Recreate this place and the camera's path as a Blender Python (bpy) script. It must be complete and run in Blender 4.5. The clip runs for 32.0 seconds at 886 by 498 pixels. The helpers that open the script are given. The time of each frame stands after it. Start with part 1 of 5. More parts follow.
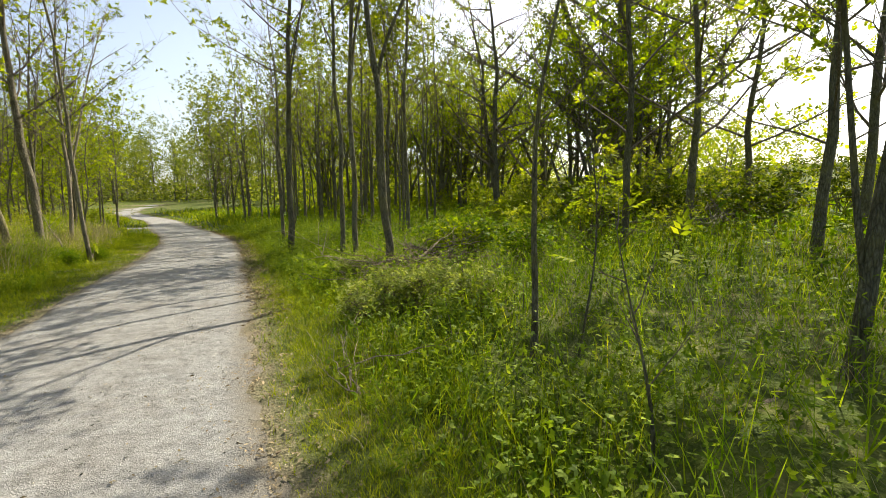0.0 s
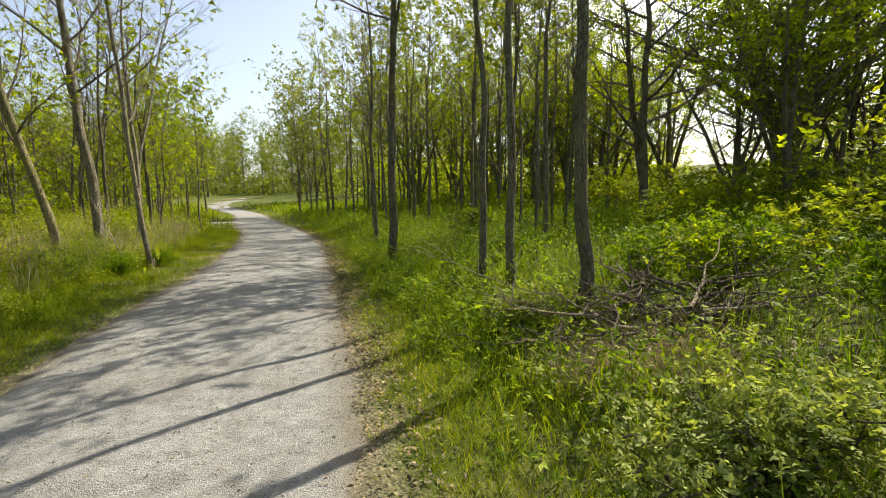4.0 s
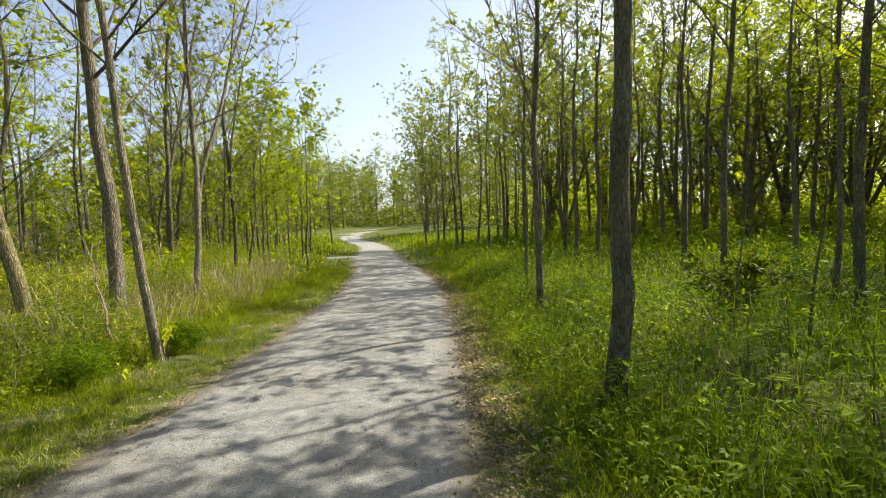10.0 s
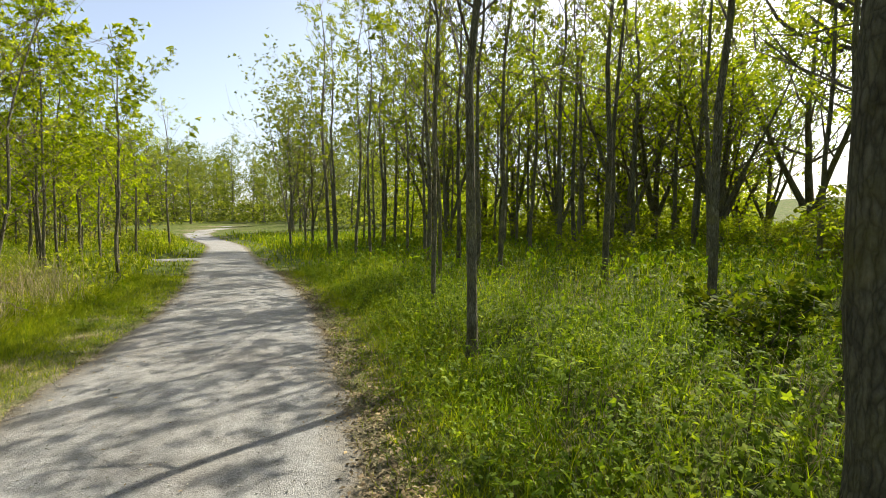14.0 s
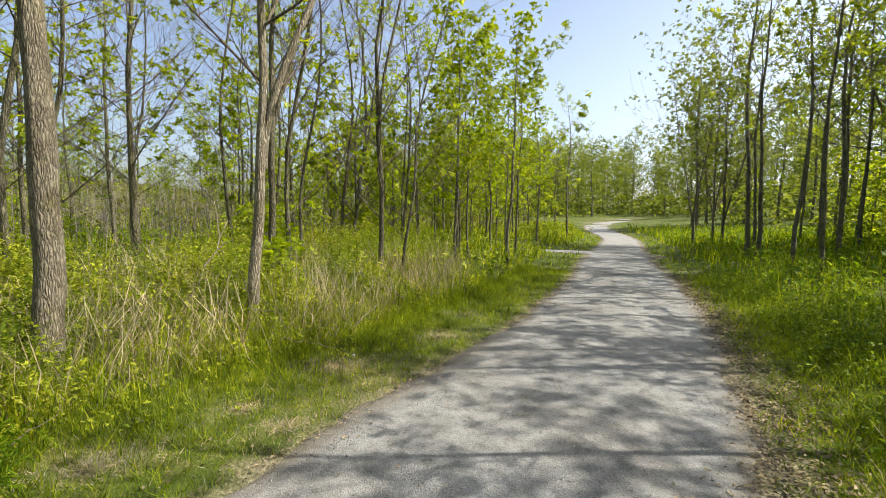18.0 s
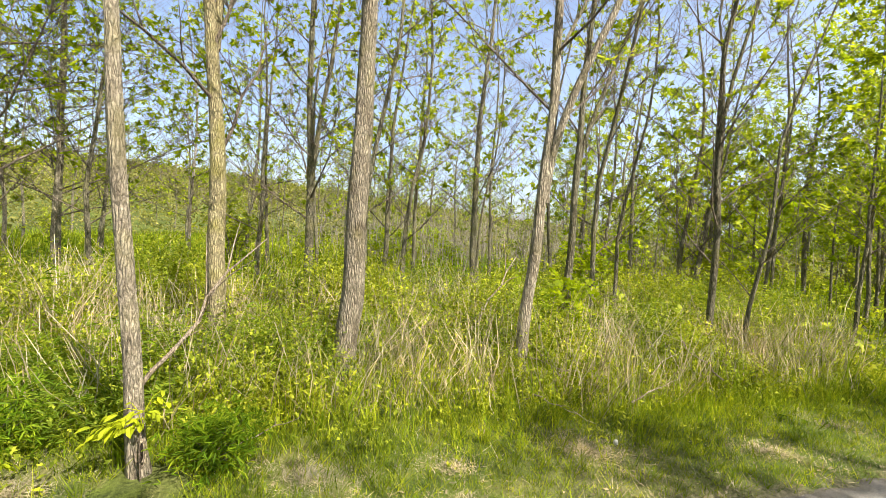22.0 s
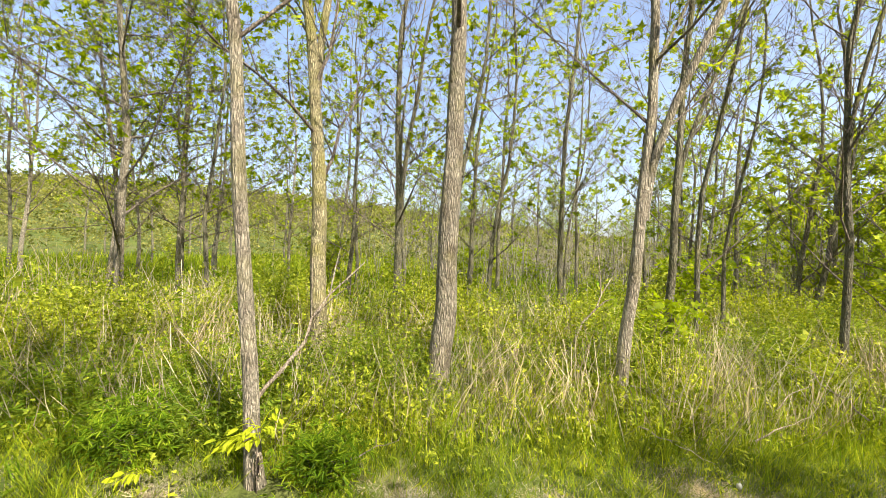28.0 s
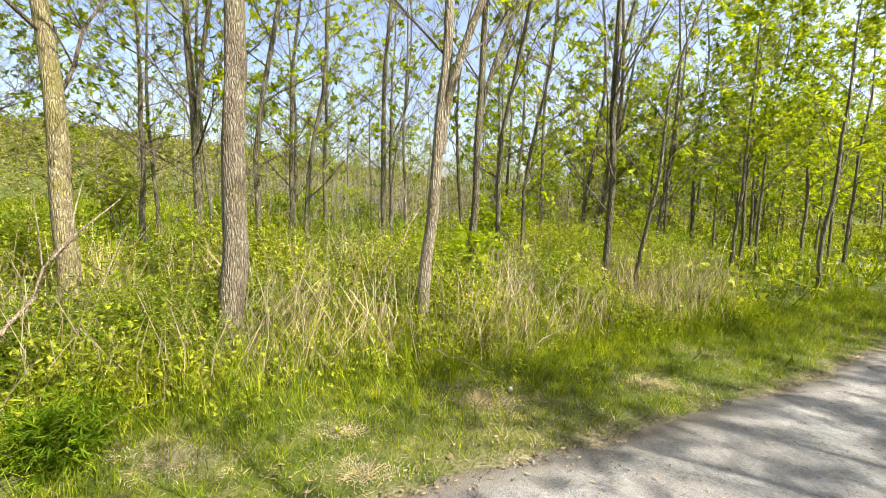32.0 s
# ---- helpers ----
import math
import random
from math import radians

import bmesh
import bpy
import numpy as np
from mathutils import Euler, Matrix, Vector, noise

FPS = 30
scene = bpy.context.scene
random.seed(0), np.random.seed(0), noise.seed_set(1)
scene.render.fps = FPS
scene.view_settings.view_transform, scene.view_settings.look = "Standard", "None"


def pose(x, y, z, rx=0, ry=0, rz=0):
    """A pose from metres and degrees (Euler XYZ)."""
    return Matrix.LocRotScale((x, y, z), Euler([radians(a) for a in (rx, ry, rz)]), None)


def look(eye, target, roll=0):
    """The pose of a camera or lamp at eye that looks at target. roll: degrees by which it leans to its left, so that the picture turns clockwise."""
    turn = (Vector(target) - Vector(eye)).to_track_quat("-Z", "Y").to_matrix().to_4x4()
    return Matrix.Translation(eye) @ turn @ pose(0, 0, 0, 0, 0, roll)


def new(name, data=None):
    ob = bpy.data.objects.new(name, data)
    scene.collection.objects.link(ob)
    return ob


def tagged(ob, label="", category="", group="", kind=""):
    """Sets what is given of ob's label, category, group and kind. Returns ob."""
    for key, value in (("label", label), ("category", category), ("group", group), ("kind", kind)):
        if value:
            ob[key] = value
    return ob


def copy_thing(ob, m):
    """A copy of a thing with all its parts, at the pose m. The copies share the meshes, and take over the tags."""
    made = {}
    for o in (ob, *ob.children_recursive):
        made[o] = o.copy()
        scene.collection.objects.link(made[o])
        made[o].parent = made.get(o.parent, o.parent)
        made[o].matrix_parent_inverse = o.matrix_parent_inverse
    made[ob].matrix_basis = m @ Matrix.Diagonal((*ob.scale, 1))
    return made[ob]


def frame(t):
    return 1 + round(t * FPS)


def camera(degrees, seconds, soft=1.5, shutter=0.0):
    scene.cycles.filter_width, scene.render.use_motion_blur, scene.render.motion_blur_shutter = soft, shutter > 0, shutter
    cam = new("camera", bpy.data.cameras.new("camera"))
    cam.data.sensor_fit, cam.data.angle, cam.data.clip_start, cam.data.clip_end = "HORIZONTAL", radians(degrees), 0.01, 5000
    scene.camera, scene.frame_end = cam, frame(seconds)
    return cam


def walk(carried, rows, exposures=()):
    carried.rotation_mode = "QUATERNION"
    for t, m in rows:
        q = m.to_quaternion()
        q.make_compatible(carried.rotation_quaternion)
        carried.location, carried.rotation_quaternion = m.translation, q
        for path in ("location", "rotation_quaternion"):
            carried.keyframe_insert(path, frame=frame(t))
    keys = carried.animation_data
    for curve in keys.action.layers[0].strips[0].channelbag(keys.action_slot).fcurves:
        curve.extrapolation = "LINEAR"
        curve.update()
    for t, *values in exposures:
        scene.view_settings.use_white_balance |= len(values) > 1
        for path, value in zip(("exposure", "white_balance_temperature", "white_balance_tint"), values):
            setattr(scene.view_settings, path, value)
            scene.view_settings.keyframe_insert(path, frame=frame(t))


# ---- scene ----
cam = camera(87.4, 32.0, soft=0.85)
METRES, EYE, TILT, LEAN, TURN = 17.7, 1.6, 0.0, 0.0, 0.0
ROWS = [
    (0.0, 0.0, 0.0, 0.0, -0.1, -6.05, 0.94),
    (0.5, -0.0146, 0.0129, 0.001, 7.74, -5.58, 0.64),
    (1.0, -0.0274, 0.0343, 0.0009, 20.0, -5.15, 0.98),
    (1.5, -0.0421, 0.0589, -0.001, 23.73, -6.31, 1.64),
    (2.0, -0.0531, 0.0872, -0.0017, 19.63, -7.35, 2.51),
    (2.5, -0.0631, 0.1178, 0.0007, 16.55, -6.6, 1.94),
    (3.0, -0.0747, 0.1467, -0.0005, 10.41, -6.92, 1.73),
    (3.5, -0.0855, 0.1768, -0.0014, 8.81, -6.8, 1.01),
    (5.5, -0.1376, 0.2896, 0.0001, 10.88, -5.98, 0.58),
    (6.0, -0.1479, 0.3172, -0.0005, 14.74, -4.99, 0.51),
    (6.5, -0.1562, 0.3433, 0.0008, 17.57, -4.36, 0.73),
    (7.0, -0.1648, 0.3683, 0.0021, 16.9, -4.36, 1.56),
    (7.5, -0.1736, 0.394, 0.0018, 19.64, -4.02, 1.55),
    (8.0, -0.1861, 0.4181, 0.0009, 20.86, -4.36, 1.57),
    (8.5, -0.1951, 0.4407, 0.0017, 21.04, -4.56, 2.09),
    (9.0, -0.2042, 0.4633, 0.0022, 23.22, -4.4, 2.21),
    (9.5, -0.2166, 0.4841, 0.0026, 23.78, -3.26, 1.98),
    (10.0, -0.2274, 0.5043, 0.0023, 24.22, -2.72, 1.62),
    (10.5, -0.2392, 0.5242, 0.0024, 25.76, -2.67, 1.31),
    (11.0, -0.2522, 0.5419, 0.0026, 22.34, -2.62, 0.9),
    (11.5, -0.2604, 0.5617, 0.0005, 17.85, -2.61, 0.71),
    (12.0, -0.2699, 0.583, 0.0012, 13.07, -3.35, 0.08),
    (12.5, -0.2817, 0.5982, 0.002, 9.14, -3.15, 0.0),
    (13.0, -0.2883, 0.6154, 0.0006, 7.2, -3.23, -0.13),
    (13.5, -0.2942, 0.6334, 0.0022, 7.51, -2.84, -0.2),
    (15.5, -0.3336, 0.7095, -0.0009, 24.33, -2.57, -0.0),
    (16.0, -0.3401, 0.725, 0.0, 38.62, -2.38, 2.34),
    (16.5, -0.346, 0.7416, 0.0006, 44.55, -2.38, 2.28),
    (17.0, -0.3549, 0.7554, -0.0, 46.38, -2.2, 1.33),
    (17.5, -0.3614, 0.772, -0.0007, 47.53, -2.94, 0.91),
    (18.0, -0.3682, 0.785, 0.0002, 54.69, -4.14, -1.01),
    (18.5, -0.3786, 0.7946, 0.0006, 58.05, -3.99, -1.79),
    (19.0, -0.3856, 0.8041, 0.0015, 61.94, -4.33, -1.35),
    (19.5, -0.3887, 0.818, 0.0012, 67.99, -4.99, -2.06),
    (20.0, -0.3947, 0.8269, 0.0014, 71.0, -3.97, -3.39),
    (20.5, -0.4036, 0.8324, 0.0015, 75.44, -3.37, -4.43),
    (21.0, -0.4042, 0.8391, 0.0026, 85.82, -3.95, -4.02),
    (21.5, -0.4028, 0.8454, 0.0039, 94.31, -3.36, -4.16),
    (22.0, -0.4012, 0.8444, 0.0043, 97.67, -1.56, -4.0),
    (22.5, -0.4007, 0.8421, 0.0045, 100.19, -0.68, -4.62),
    (23.0, -0.4012, 0.8416, 0.0046, 101.69, -0.18, -5.07),
    (23.5, -0.4024, 0.8423, 0.0051, 102.11, 0.02, -4.78),
    (24.0, -0.403, 0.8433, 0.0057, 102.34, 0.93, -3.72),
    (24.5, -0.4037, 0.8432, 0.006, 102.23, 1.29, -3.08),
    (25.0, -0.4026, 0.842, 0.0066, 103.2, 2.13, -2.91),
    (25.5, -0.4032, 0.8417, 0.0062, 104.21, 1.78, -2.7),
    (27.5, -0.4015, 0.8382, 0.0063, 106.83, 0.47, -3.12),
    (28.0, -0.401, 0.8374, 0.0058, 107.52, 0.1, -3.21),
    (28.5, -0.4001, 0.8375, 0.0054, 108.25, -0.34, -3.08),
    (29.0, -0.4007, 0.8361, 0.0051, 109.13, -1.04, -2.69),
    (29.5, -0.4008, 0.8338, 0.0057, 111.78, -2.02, -2.58),
    (30.0, -0.4015, 0.8344, 0.0059, 113.59, -2.44, -2.41),
    (30.5, -0.403, 0.8375, 0.0052, 111.95, -3.12, -2.4),
    (31.0, -0.4042, 0.8434, 0.0047, 106.04, -3.96, -2.35),
    (31.5, -0.4063, 0.8513, 0.0037, 96.29, -5.32, -2.42),
    (32.0, -0.4141, 0.8604, 0.0027, 88.33, -6.18, -2.41),
]
walk(cam, [(t, pose(0, 0, EYE, TILT, LEAN, TURN) @ pose(METRES * x, METRES * y, METRES * z, 90 + pitch, roll, yaw)) for t, x, y, z, yaw, pitch, roll in ROWS],
     [(0.0, 0.62, 6950, 10), (3.0, 0.62, 6950, 10), (6.0, 0.66, 6900, 10), (9.0, 0.74, 6800, 10), (13.0, 0.66, 6800, 10), (16.0, 0.7, 6600, 10), (17.5, 0.7, 6500, 12), (19.5, 0.82, 6500, 12), (22.0, 1.23, 6600, 14), (32.0, 1.28, 6600, 14)])

# ---- world and sun ----
SUN_YAW, SUN_UP = 35.0, 47.0
world = bpy.data.worlds.new("sky")
scene.world = world
world.use_nodes = True
wn = world.node_tree.nodes
sky = wn.new("ShaderNodeTexSky")
sky.sky_type = "NISHITA"
sky.sun_disc = False
sky.sun_elevation = radians(SUN_UP)
sky.sun_rotation = radians(SUN_YAW)
sky.air_density, sky.dust_density, sky.ozone_density = 1.0, 3.0, 1.0
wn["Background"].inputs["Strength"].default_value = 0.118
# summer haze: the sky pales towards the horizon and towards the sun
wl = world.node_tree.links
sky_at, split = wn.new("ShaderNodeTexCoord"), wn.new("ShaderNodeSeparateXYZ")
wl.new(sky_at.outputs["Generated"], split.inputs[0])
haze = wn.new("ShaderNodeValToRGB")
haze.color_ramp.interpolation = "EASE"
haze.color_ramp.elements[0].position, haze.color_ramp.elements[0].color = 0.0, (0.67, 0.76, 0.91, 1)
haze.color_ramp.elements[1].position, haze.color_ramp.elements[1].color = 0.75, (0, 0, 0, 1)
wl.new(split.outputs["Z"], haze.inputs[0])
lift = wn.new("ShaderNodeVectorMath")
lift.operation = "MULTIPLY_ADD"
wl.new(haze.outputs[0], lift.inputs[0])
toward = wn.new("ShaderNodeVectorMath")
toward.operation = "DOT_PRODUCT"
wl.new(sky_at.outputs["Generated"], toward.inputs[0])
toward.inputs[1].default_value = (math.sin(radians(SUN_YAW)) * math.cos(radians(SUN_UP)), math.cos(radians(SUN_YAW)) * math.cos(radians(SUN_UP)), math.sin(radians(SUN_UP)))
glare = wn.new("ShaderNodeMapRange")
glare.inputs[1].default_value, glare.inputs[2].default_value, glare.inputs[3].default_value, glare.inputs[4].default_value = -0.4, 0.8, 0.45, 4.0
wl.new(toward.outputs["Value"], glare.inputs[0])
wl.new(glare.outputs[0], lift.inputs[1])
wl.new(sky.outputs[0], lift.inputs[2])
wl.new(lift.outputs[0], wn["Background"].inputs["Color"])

sun = new("sun", bpy.data.lights.new("sun", "SUN"))
sun.data.energy, sun.data.angle, sun.data.color = 5.0, radians(0.48), (1.0, 0.95, 0.85)
sun_way = Vector((math.sin(radians(SUN_YAW)) * math.cos(radians(SUN_UP)), math.cos(radians(SUN_YAW)) * math.cos(radians(SUN_UP)), math.sin(radians(SUN_UP))))
sun.matrix_world = look(sun_way * 60, (0, 0, 0))


# ---- materials ----
def material(name, rough=0.8):
    m = bpy.data.materials.new(name)
    m.use_nodes = True
    n, l = m.node_tree.nodes, m.node_tree.links
    b = n["Principled BSDF"]
    b.inputs["Roughness"].default_value = rough
    b.inputs["Specular IOR Level"].default_value = 0.2
    return m, n, l, b


def noise_node(n, l, scale, detail=4.0, stretch=None, rough=0.6):
    co = n.new("ShaderNodeTexCoord")
    t = n.new("ShaderNodeTexNoise")
    t.inputs["Scale"].default_value, t.inputs["Detail"].default_value, t.inputs["Roughness"].default_value = scale, detail, rough
    if stretch:
        mp = n.new("ShaderNodeMapping")
        mp.inputs["Scale"].default_value = stretch
        l.new(co.outputs["Object"], mp.inputs[0])
        l.new(mp.outputs[0], t.inputs["Vector"])
    else:
        l.new(co.outputs["Object"], t.inputs["Vector"])
    return t


def ramp(n, l, src, stops):
    r = n.new("ShaderNodeValToRGB")
    e = r.color_ramp.elements
    while len(e) < len(stops):
        e.new(0.5)
    for s, (p, c) in zip(e, stops):
        s.position, s.color = p, (*c, 1)
    l.new(src, r.inputs[0])
    return r


def mix(n, l, fac, a, b, kind="MIX"):
    m = n.new("ShaderNodeMix")
    m.data_type, m.blend_type = "RGBA", kind
    for sock, v in ((m.inputs[0], fac), (m.inputs[6], a), (m.inputs[7], b)):
        if isinstance(v, (int, float)):
            sock.default_value = v
        elif isinstance(v, tuple):
            sock.default_value = (*v, 1)
        else:
            l.new(v, sock)
    return m.outputs[2]


def bump(n, l, b, src, strength, dist):
    u = n.new("ShaderNodeBump")
    u.inputs["Strength"].default_value, u.inputs["Distance"].default_value = strength, dist
    l.new(src, u.inputs["Height"])
    l.new(u.outputs[0], b.inputs["Normal"])


def leaf_material(name, dark, mid, light, through_part=0.5, glow=(1.35, 1.32, 0.5), rough=0.6):
    """Thin leaf: reflects and lets light through; each leaf has its own tint."""
    m, n, l, b = material(name, rough)
    b.inputs["Specular IOR Level"].default_value = 0.12
    geo = n.new("ShaderNodeNewGeometry")
    tint = ramp(n, l, geo.outputs["Random Per Island"], [(0.0, dark), (0.55, mid), (1.0, light)])
    big = noise_node(n, l, 0.9, 2.0)
    patch = ramp(n, l, big.outputs[0], [(0.3, (0.72, 0.78, 0.7)), (0.7, (1.2, 1.15, 1.0))])
    col = mix(n, l, 1.0, tint.outputs[0], patch.outputs[0], "MULTIPLY")
    tuft = noise_node(n, l, 6.5, 2.0)
    tone = ramp(n, l, tuft.outputs[0], [(0.34, (0.58, 0.62, 0.6)), (0.5, (1.0, 1.0, 1.0)), (0.66, (1.42, 1.36, 1.2))])
    col = mix(n, l, 1.0, col, tone.outputs[0], "MULTIPLY")
    tr = n.new("ShaderNodeBsdfTranslucent")
    l.new(mix(n, l, 1.0, col, glow, "MULTIPLY"), tr.inputs["Color"])
    l.new(col, b.inputs["Base Color"])
    ms = n.new("ShaderNodeMixShader")
    ms.inputs[0].default_value = through_part
    l.new(b.outputs[0], ms.inputs[1])
    l.new(tr.outputs[0], ms.inputs[2])
    l.new(ms.outputs[0], n["Material Output"].inputs["Surface"])
    return m


def bark_material(name, dark, light, moss=0.0, plates=46.0):
    """Furrowed, flaking bark: upright plates with dark cracks between them, blotched at a larger scale."""
    m, n, l, b = material(name, 0.92)
    co = n.new("ShaderNodeTexCoord")
    warp = noise_node(n, l, 9.0, 3.0)
    bend = n.new("ShaderNodeMixRGB")
    bend.blend_type = "ADD"
    bend.inputs[0].default_value = 0.035
    l.new(co.outputs["Object"], bend.inputs[1])
    l.new(warp.outputs["Color"], bend.inputs[2])
    mp = n.new("ShaderNodeMapping")
    mp.inputs["Scale"].default_value = (1.0, 1.0, 0.20)
    l.new(bend.outputs[0], mp.inputs[0])
    crack = n.new("ShaderNodeTexVoronoi")
    crack.feature = "DISTANCE_TO_EDGE"
    crack.inputs["Scale"].default_value = plates
    l.new(mp.outputs[0], crack.inputs["Vector"])
    cell = n.new("ShaderNodeTexVoronoi")
    cell.inputs["Scale"].default_value = plates
    l.new(mp.outputs[0], cell.inputs["Vector"])
    ridges = noise_node(n, l, 20.0, 6.0, (3.0, 3.0, 0.6), 0.72)
    fine = noise_node(n, l, 75.0, 5.0, (1.0, 1.0, 0.6))
    blot, patchy = noise_node(n, l, 2.3, 3.0), noise_node(n, l, 5.5, 4.0, (1.0, 1.0, 0.6))
    mid = tuple(0.4 * a + 0.6 * c for a, c in zip(dark, light))
    base = ramp(n, l, ridges.outputs[0], [(0.32, mid), (0.5, light), (0.68, tuple(1.25 * c for c in light))])
    gap = ramp(n, l, crack.outputs["Distance"], [(0.0, tuple(d / c for d, c in zip(dark, light))), (0.10, (0.62, 0.62, 0.62)), (0.26, (1.0, 1.0, 1.0))])
    col = mix(n, l, 0.6, base.outputs[0], gap.outputs[0], "MULTIPLY")
    each = ramp(n, l, cell.outputs["Color"], [(0.1, (0.82, 0.81, 0.80)), (0.9, (1.16, 1.14, 1.1))])
    col = mix(n, l, 1.0, col, each.outputs[0], "MULTIPLY")
    wide = ramp(n, l, patchy.outputs[0], [(0.34, (0.66, 0.63, 0.60)), (0.5, (1.0, 1.0, 1.0)), (0.66, (1.22, 1.24, 1.26))])
    col = mix(n, l, 1.0, col, wide.outputs[0], "MULTIPLY")
    col = mix(n, l, 0.5, col, fine.outputs[0], "OVERLAY")
    info = n.new("ShaderNodeObjectInfo")
    vary = ramp(n, l, info.outputs["Random"], [(0.0, (0.78, 0.76, 0.74)), (1.0, (1.15, 1.12, 1.1))])
    col = mix(n, l, 1.0, col, vary.outputs[0], "MULTIPLY")
    spots = ramp(n, l, blot.outputs[0], [(0.52, (0, 0, 0)), (0.66, (moss, moss, moss))])
    col = mix(n, l, spots.outputs[0], col, (0.22, 0.20, 0.05))
    l.new(col, b.inputs["Base Color"])
    high = n.new("ShaderNodeMath")
    high.operation = "MULTIPLY_ADD"
    l.new(crack.outputs["Distance"], high.inputs[0])
    high.inputs[1].default_value = 1.6
    l.new(ridges.outputs[0], high.inputs[2])
    bump(n, l, b, high.outputs[0], 1.0, 0.03)
    return m


BARK = bark_material("grey_brown_bark", (0.048, 0.045, 0.032), (0.222, 0.212, 0.143), 0.5)
BARK_PALE = bark_material("pale_bark", (0.065, 0.052, 0.036), (0.385, 0.35, 0.26), 0.3)
BARK_GOLD = bark_material("mossy_bark", (0.065, 0.052, 0.032), (0.325, 0.295, 0.165), 0.75)
TWIG = bark_material("twig_bark", (0.075, 0.062, 0.048), (0.25, 0.21, 0.16))
DEAD = bark_material("dead_wood", (0.16, 0.125, 0.09), (0.46, 0.39, 0.29))
SCRUB = bark_material("bare_stem", (0.12, 0.11, 0.09), (0.30, 0.275, 0.23))
LEAF = leaf_material("spring_leaf", (0.16, 0.22, 0.018), (0.27, 0.33, 0.026), (0.40, 0.42, 0.04), 0.6, (1.5, 1.5, 0.45))
# darker than LEAF; on the shrubs among the fallen limbs it stands in for shade
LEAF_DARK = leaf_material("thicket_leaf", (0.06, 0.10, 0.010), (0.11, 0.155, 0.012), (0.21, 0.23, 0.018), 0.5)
# paler and greyer: the haze of distance is mixed into this leaf colour
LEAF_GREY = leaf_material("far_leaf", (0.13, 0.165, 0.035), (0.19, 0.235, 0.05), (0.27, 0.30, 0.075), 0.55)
LEAF_WOOD = leaf_material("woodland_leaf", (0.12, 0.165, 0.02), (0.21, 0.255, 0.028), (0.33, 0.35, 0.045), 0.58, (1.4, 1.4, 0.5))
LEAF_SPROUT = leaf_material("sprout_leaf", (0.28, 0.34, 0.015), (0.40, 0.45, 0.02), (0.50, 0.53, 0.03), 0.45)
LEAF_PALE = leaf_material("pale_bush_leaf", (0.17, 0.21, 0.055), (0.28, 0.33, 0.10), (0.43, 0.47, 0.19), 0.4)
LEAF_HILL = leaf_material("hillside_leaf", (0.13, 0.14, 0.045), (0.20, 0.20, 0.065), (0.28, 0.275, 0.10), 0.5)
LEAF_LIME = leaf_material("lime_leaf", (0.17, 0.225, 0.010), (0.235, 0.31, 0.014), (0.36, 0.40, 0.022), 0.62, (1.5, 1.5, 0.45))
HERB = leaf_material("herb_leaf", (0.075, 0.15, 0.007), (0.15, 0.25, 0.010), (0.29, 0.36, 0.022), 0.42)
HERB_SOFT = leaf_material("weed_leaf", (0.10, 0.165, 0.016), (0.185, 0.265, 0.025), (0.31, 0.385, 0.05), 0.45)
LUSH = leaf_material("lush_grass", (0.09, 0.175, 0.006), (0.175, 0.285, 0.012), (0.33, 0.41, 0.025), 0.48)
HERB_PALE = leaf_material("bramble_leaf", (0.155, 0.205, 0.018), (0.285, 0.335, 0.03), (0.43, 0.45, 0.05), 0.48)
GRASS = leaf_material("grass_blade", (0.095, 0.15, 0.008), (0.205, 0.275, 0.012), (0.39, 0.41, 0.03), 0.45)
MOWN = leaf_material("mown_blade", (0.17, 0.20, 0.015), (0.29, 0.33, 0.022), (0.45, 0.47, 0.045), 0.45)
STRAW = leaf_material("dry_stalk", (0.28, 0.22, 0.145), (0.41, 0.34, 0.235), (0.56, 0.49, 0.37), 0.15, (1.0, 0.95, 0.8))


def ground_material():
    m, n, l, b = material("soil_and_moss", 0.95)
    a, c, d = noise_node(n, l, 0.35, 5.0), noise_node(n, l, 2.6, 6.0), noise_node(n, l, 38.0, 5.0)
    green = ramp(n, l, c.outputs[0], [(0.3, (0.04, 0.062, 0.010)), (0.52, (0.085, 0.115, 0.014)), (0.72, (0.18, 0.175, 0.055))])
    soil = ramp(n, l, d.outputs[0], [(0.3, (0.08, 0.065, 0.035)), (0.6, (0.19, 0.16, 0.08)), (0.8, (0.30, 0.26, 0.15))])
    fac = ramp(n, l, a.outputs[0], [(0.30, (0.45, 0.45, 0.45)), (0.5, (1.0, 1.0, 1.0))])
    col = mix(n, l, fac.outputs[0], soil.outputs[0], green.outputs[0])
    at = n.new("ShaderNodeAttribute")
    at.attribute_name = "worn"
    edge = n.new("ShaderNodeMath")
    edge.operation, edge.use_clamp = "MULTIPLY_ADD", True
    l.new(c.outputs[0], edge.inputs[0])
    edge.inputs[1].default_value = 1.2
    far_edge = n.new("ShaderNodeMath")
    far_edge.operation = "MULTIPLY_ADD"
    l.new(at.outputs["Fac"], far_edge.inputs[0])
    far_edge.inputs[1].default_value, far_edge.inputs[2].default_value = 1.5, -1.1
    l.new(far_edge.outputs[0], edge.inputs[2])
    dirt = ramp(n, l, d.outputs[0], [(0.3, (0.11, 0.092, 0.062)), (0.55, (0.25, 0.21, 0.135)), (0.8, (0.42, 0.365, 0.26))])
    col = mix(n, l, edge.outputs[0], col, dirt.outputs[0])
    col = mix(n, l, 0.5, col, d.outputs[0], "OVERLAY")
    l.new(col, b.inputs["Base Color"])
    bump(n, l, b, d.outputs[0], 0.8, 0.04)
    return m


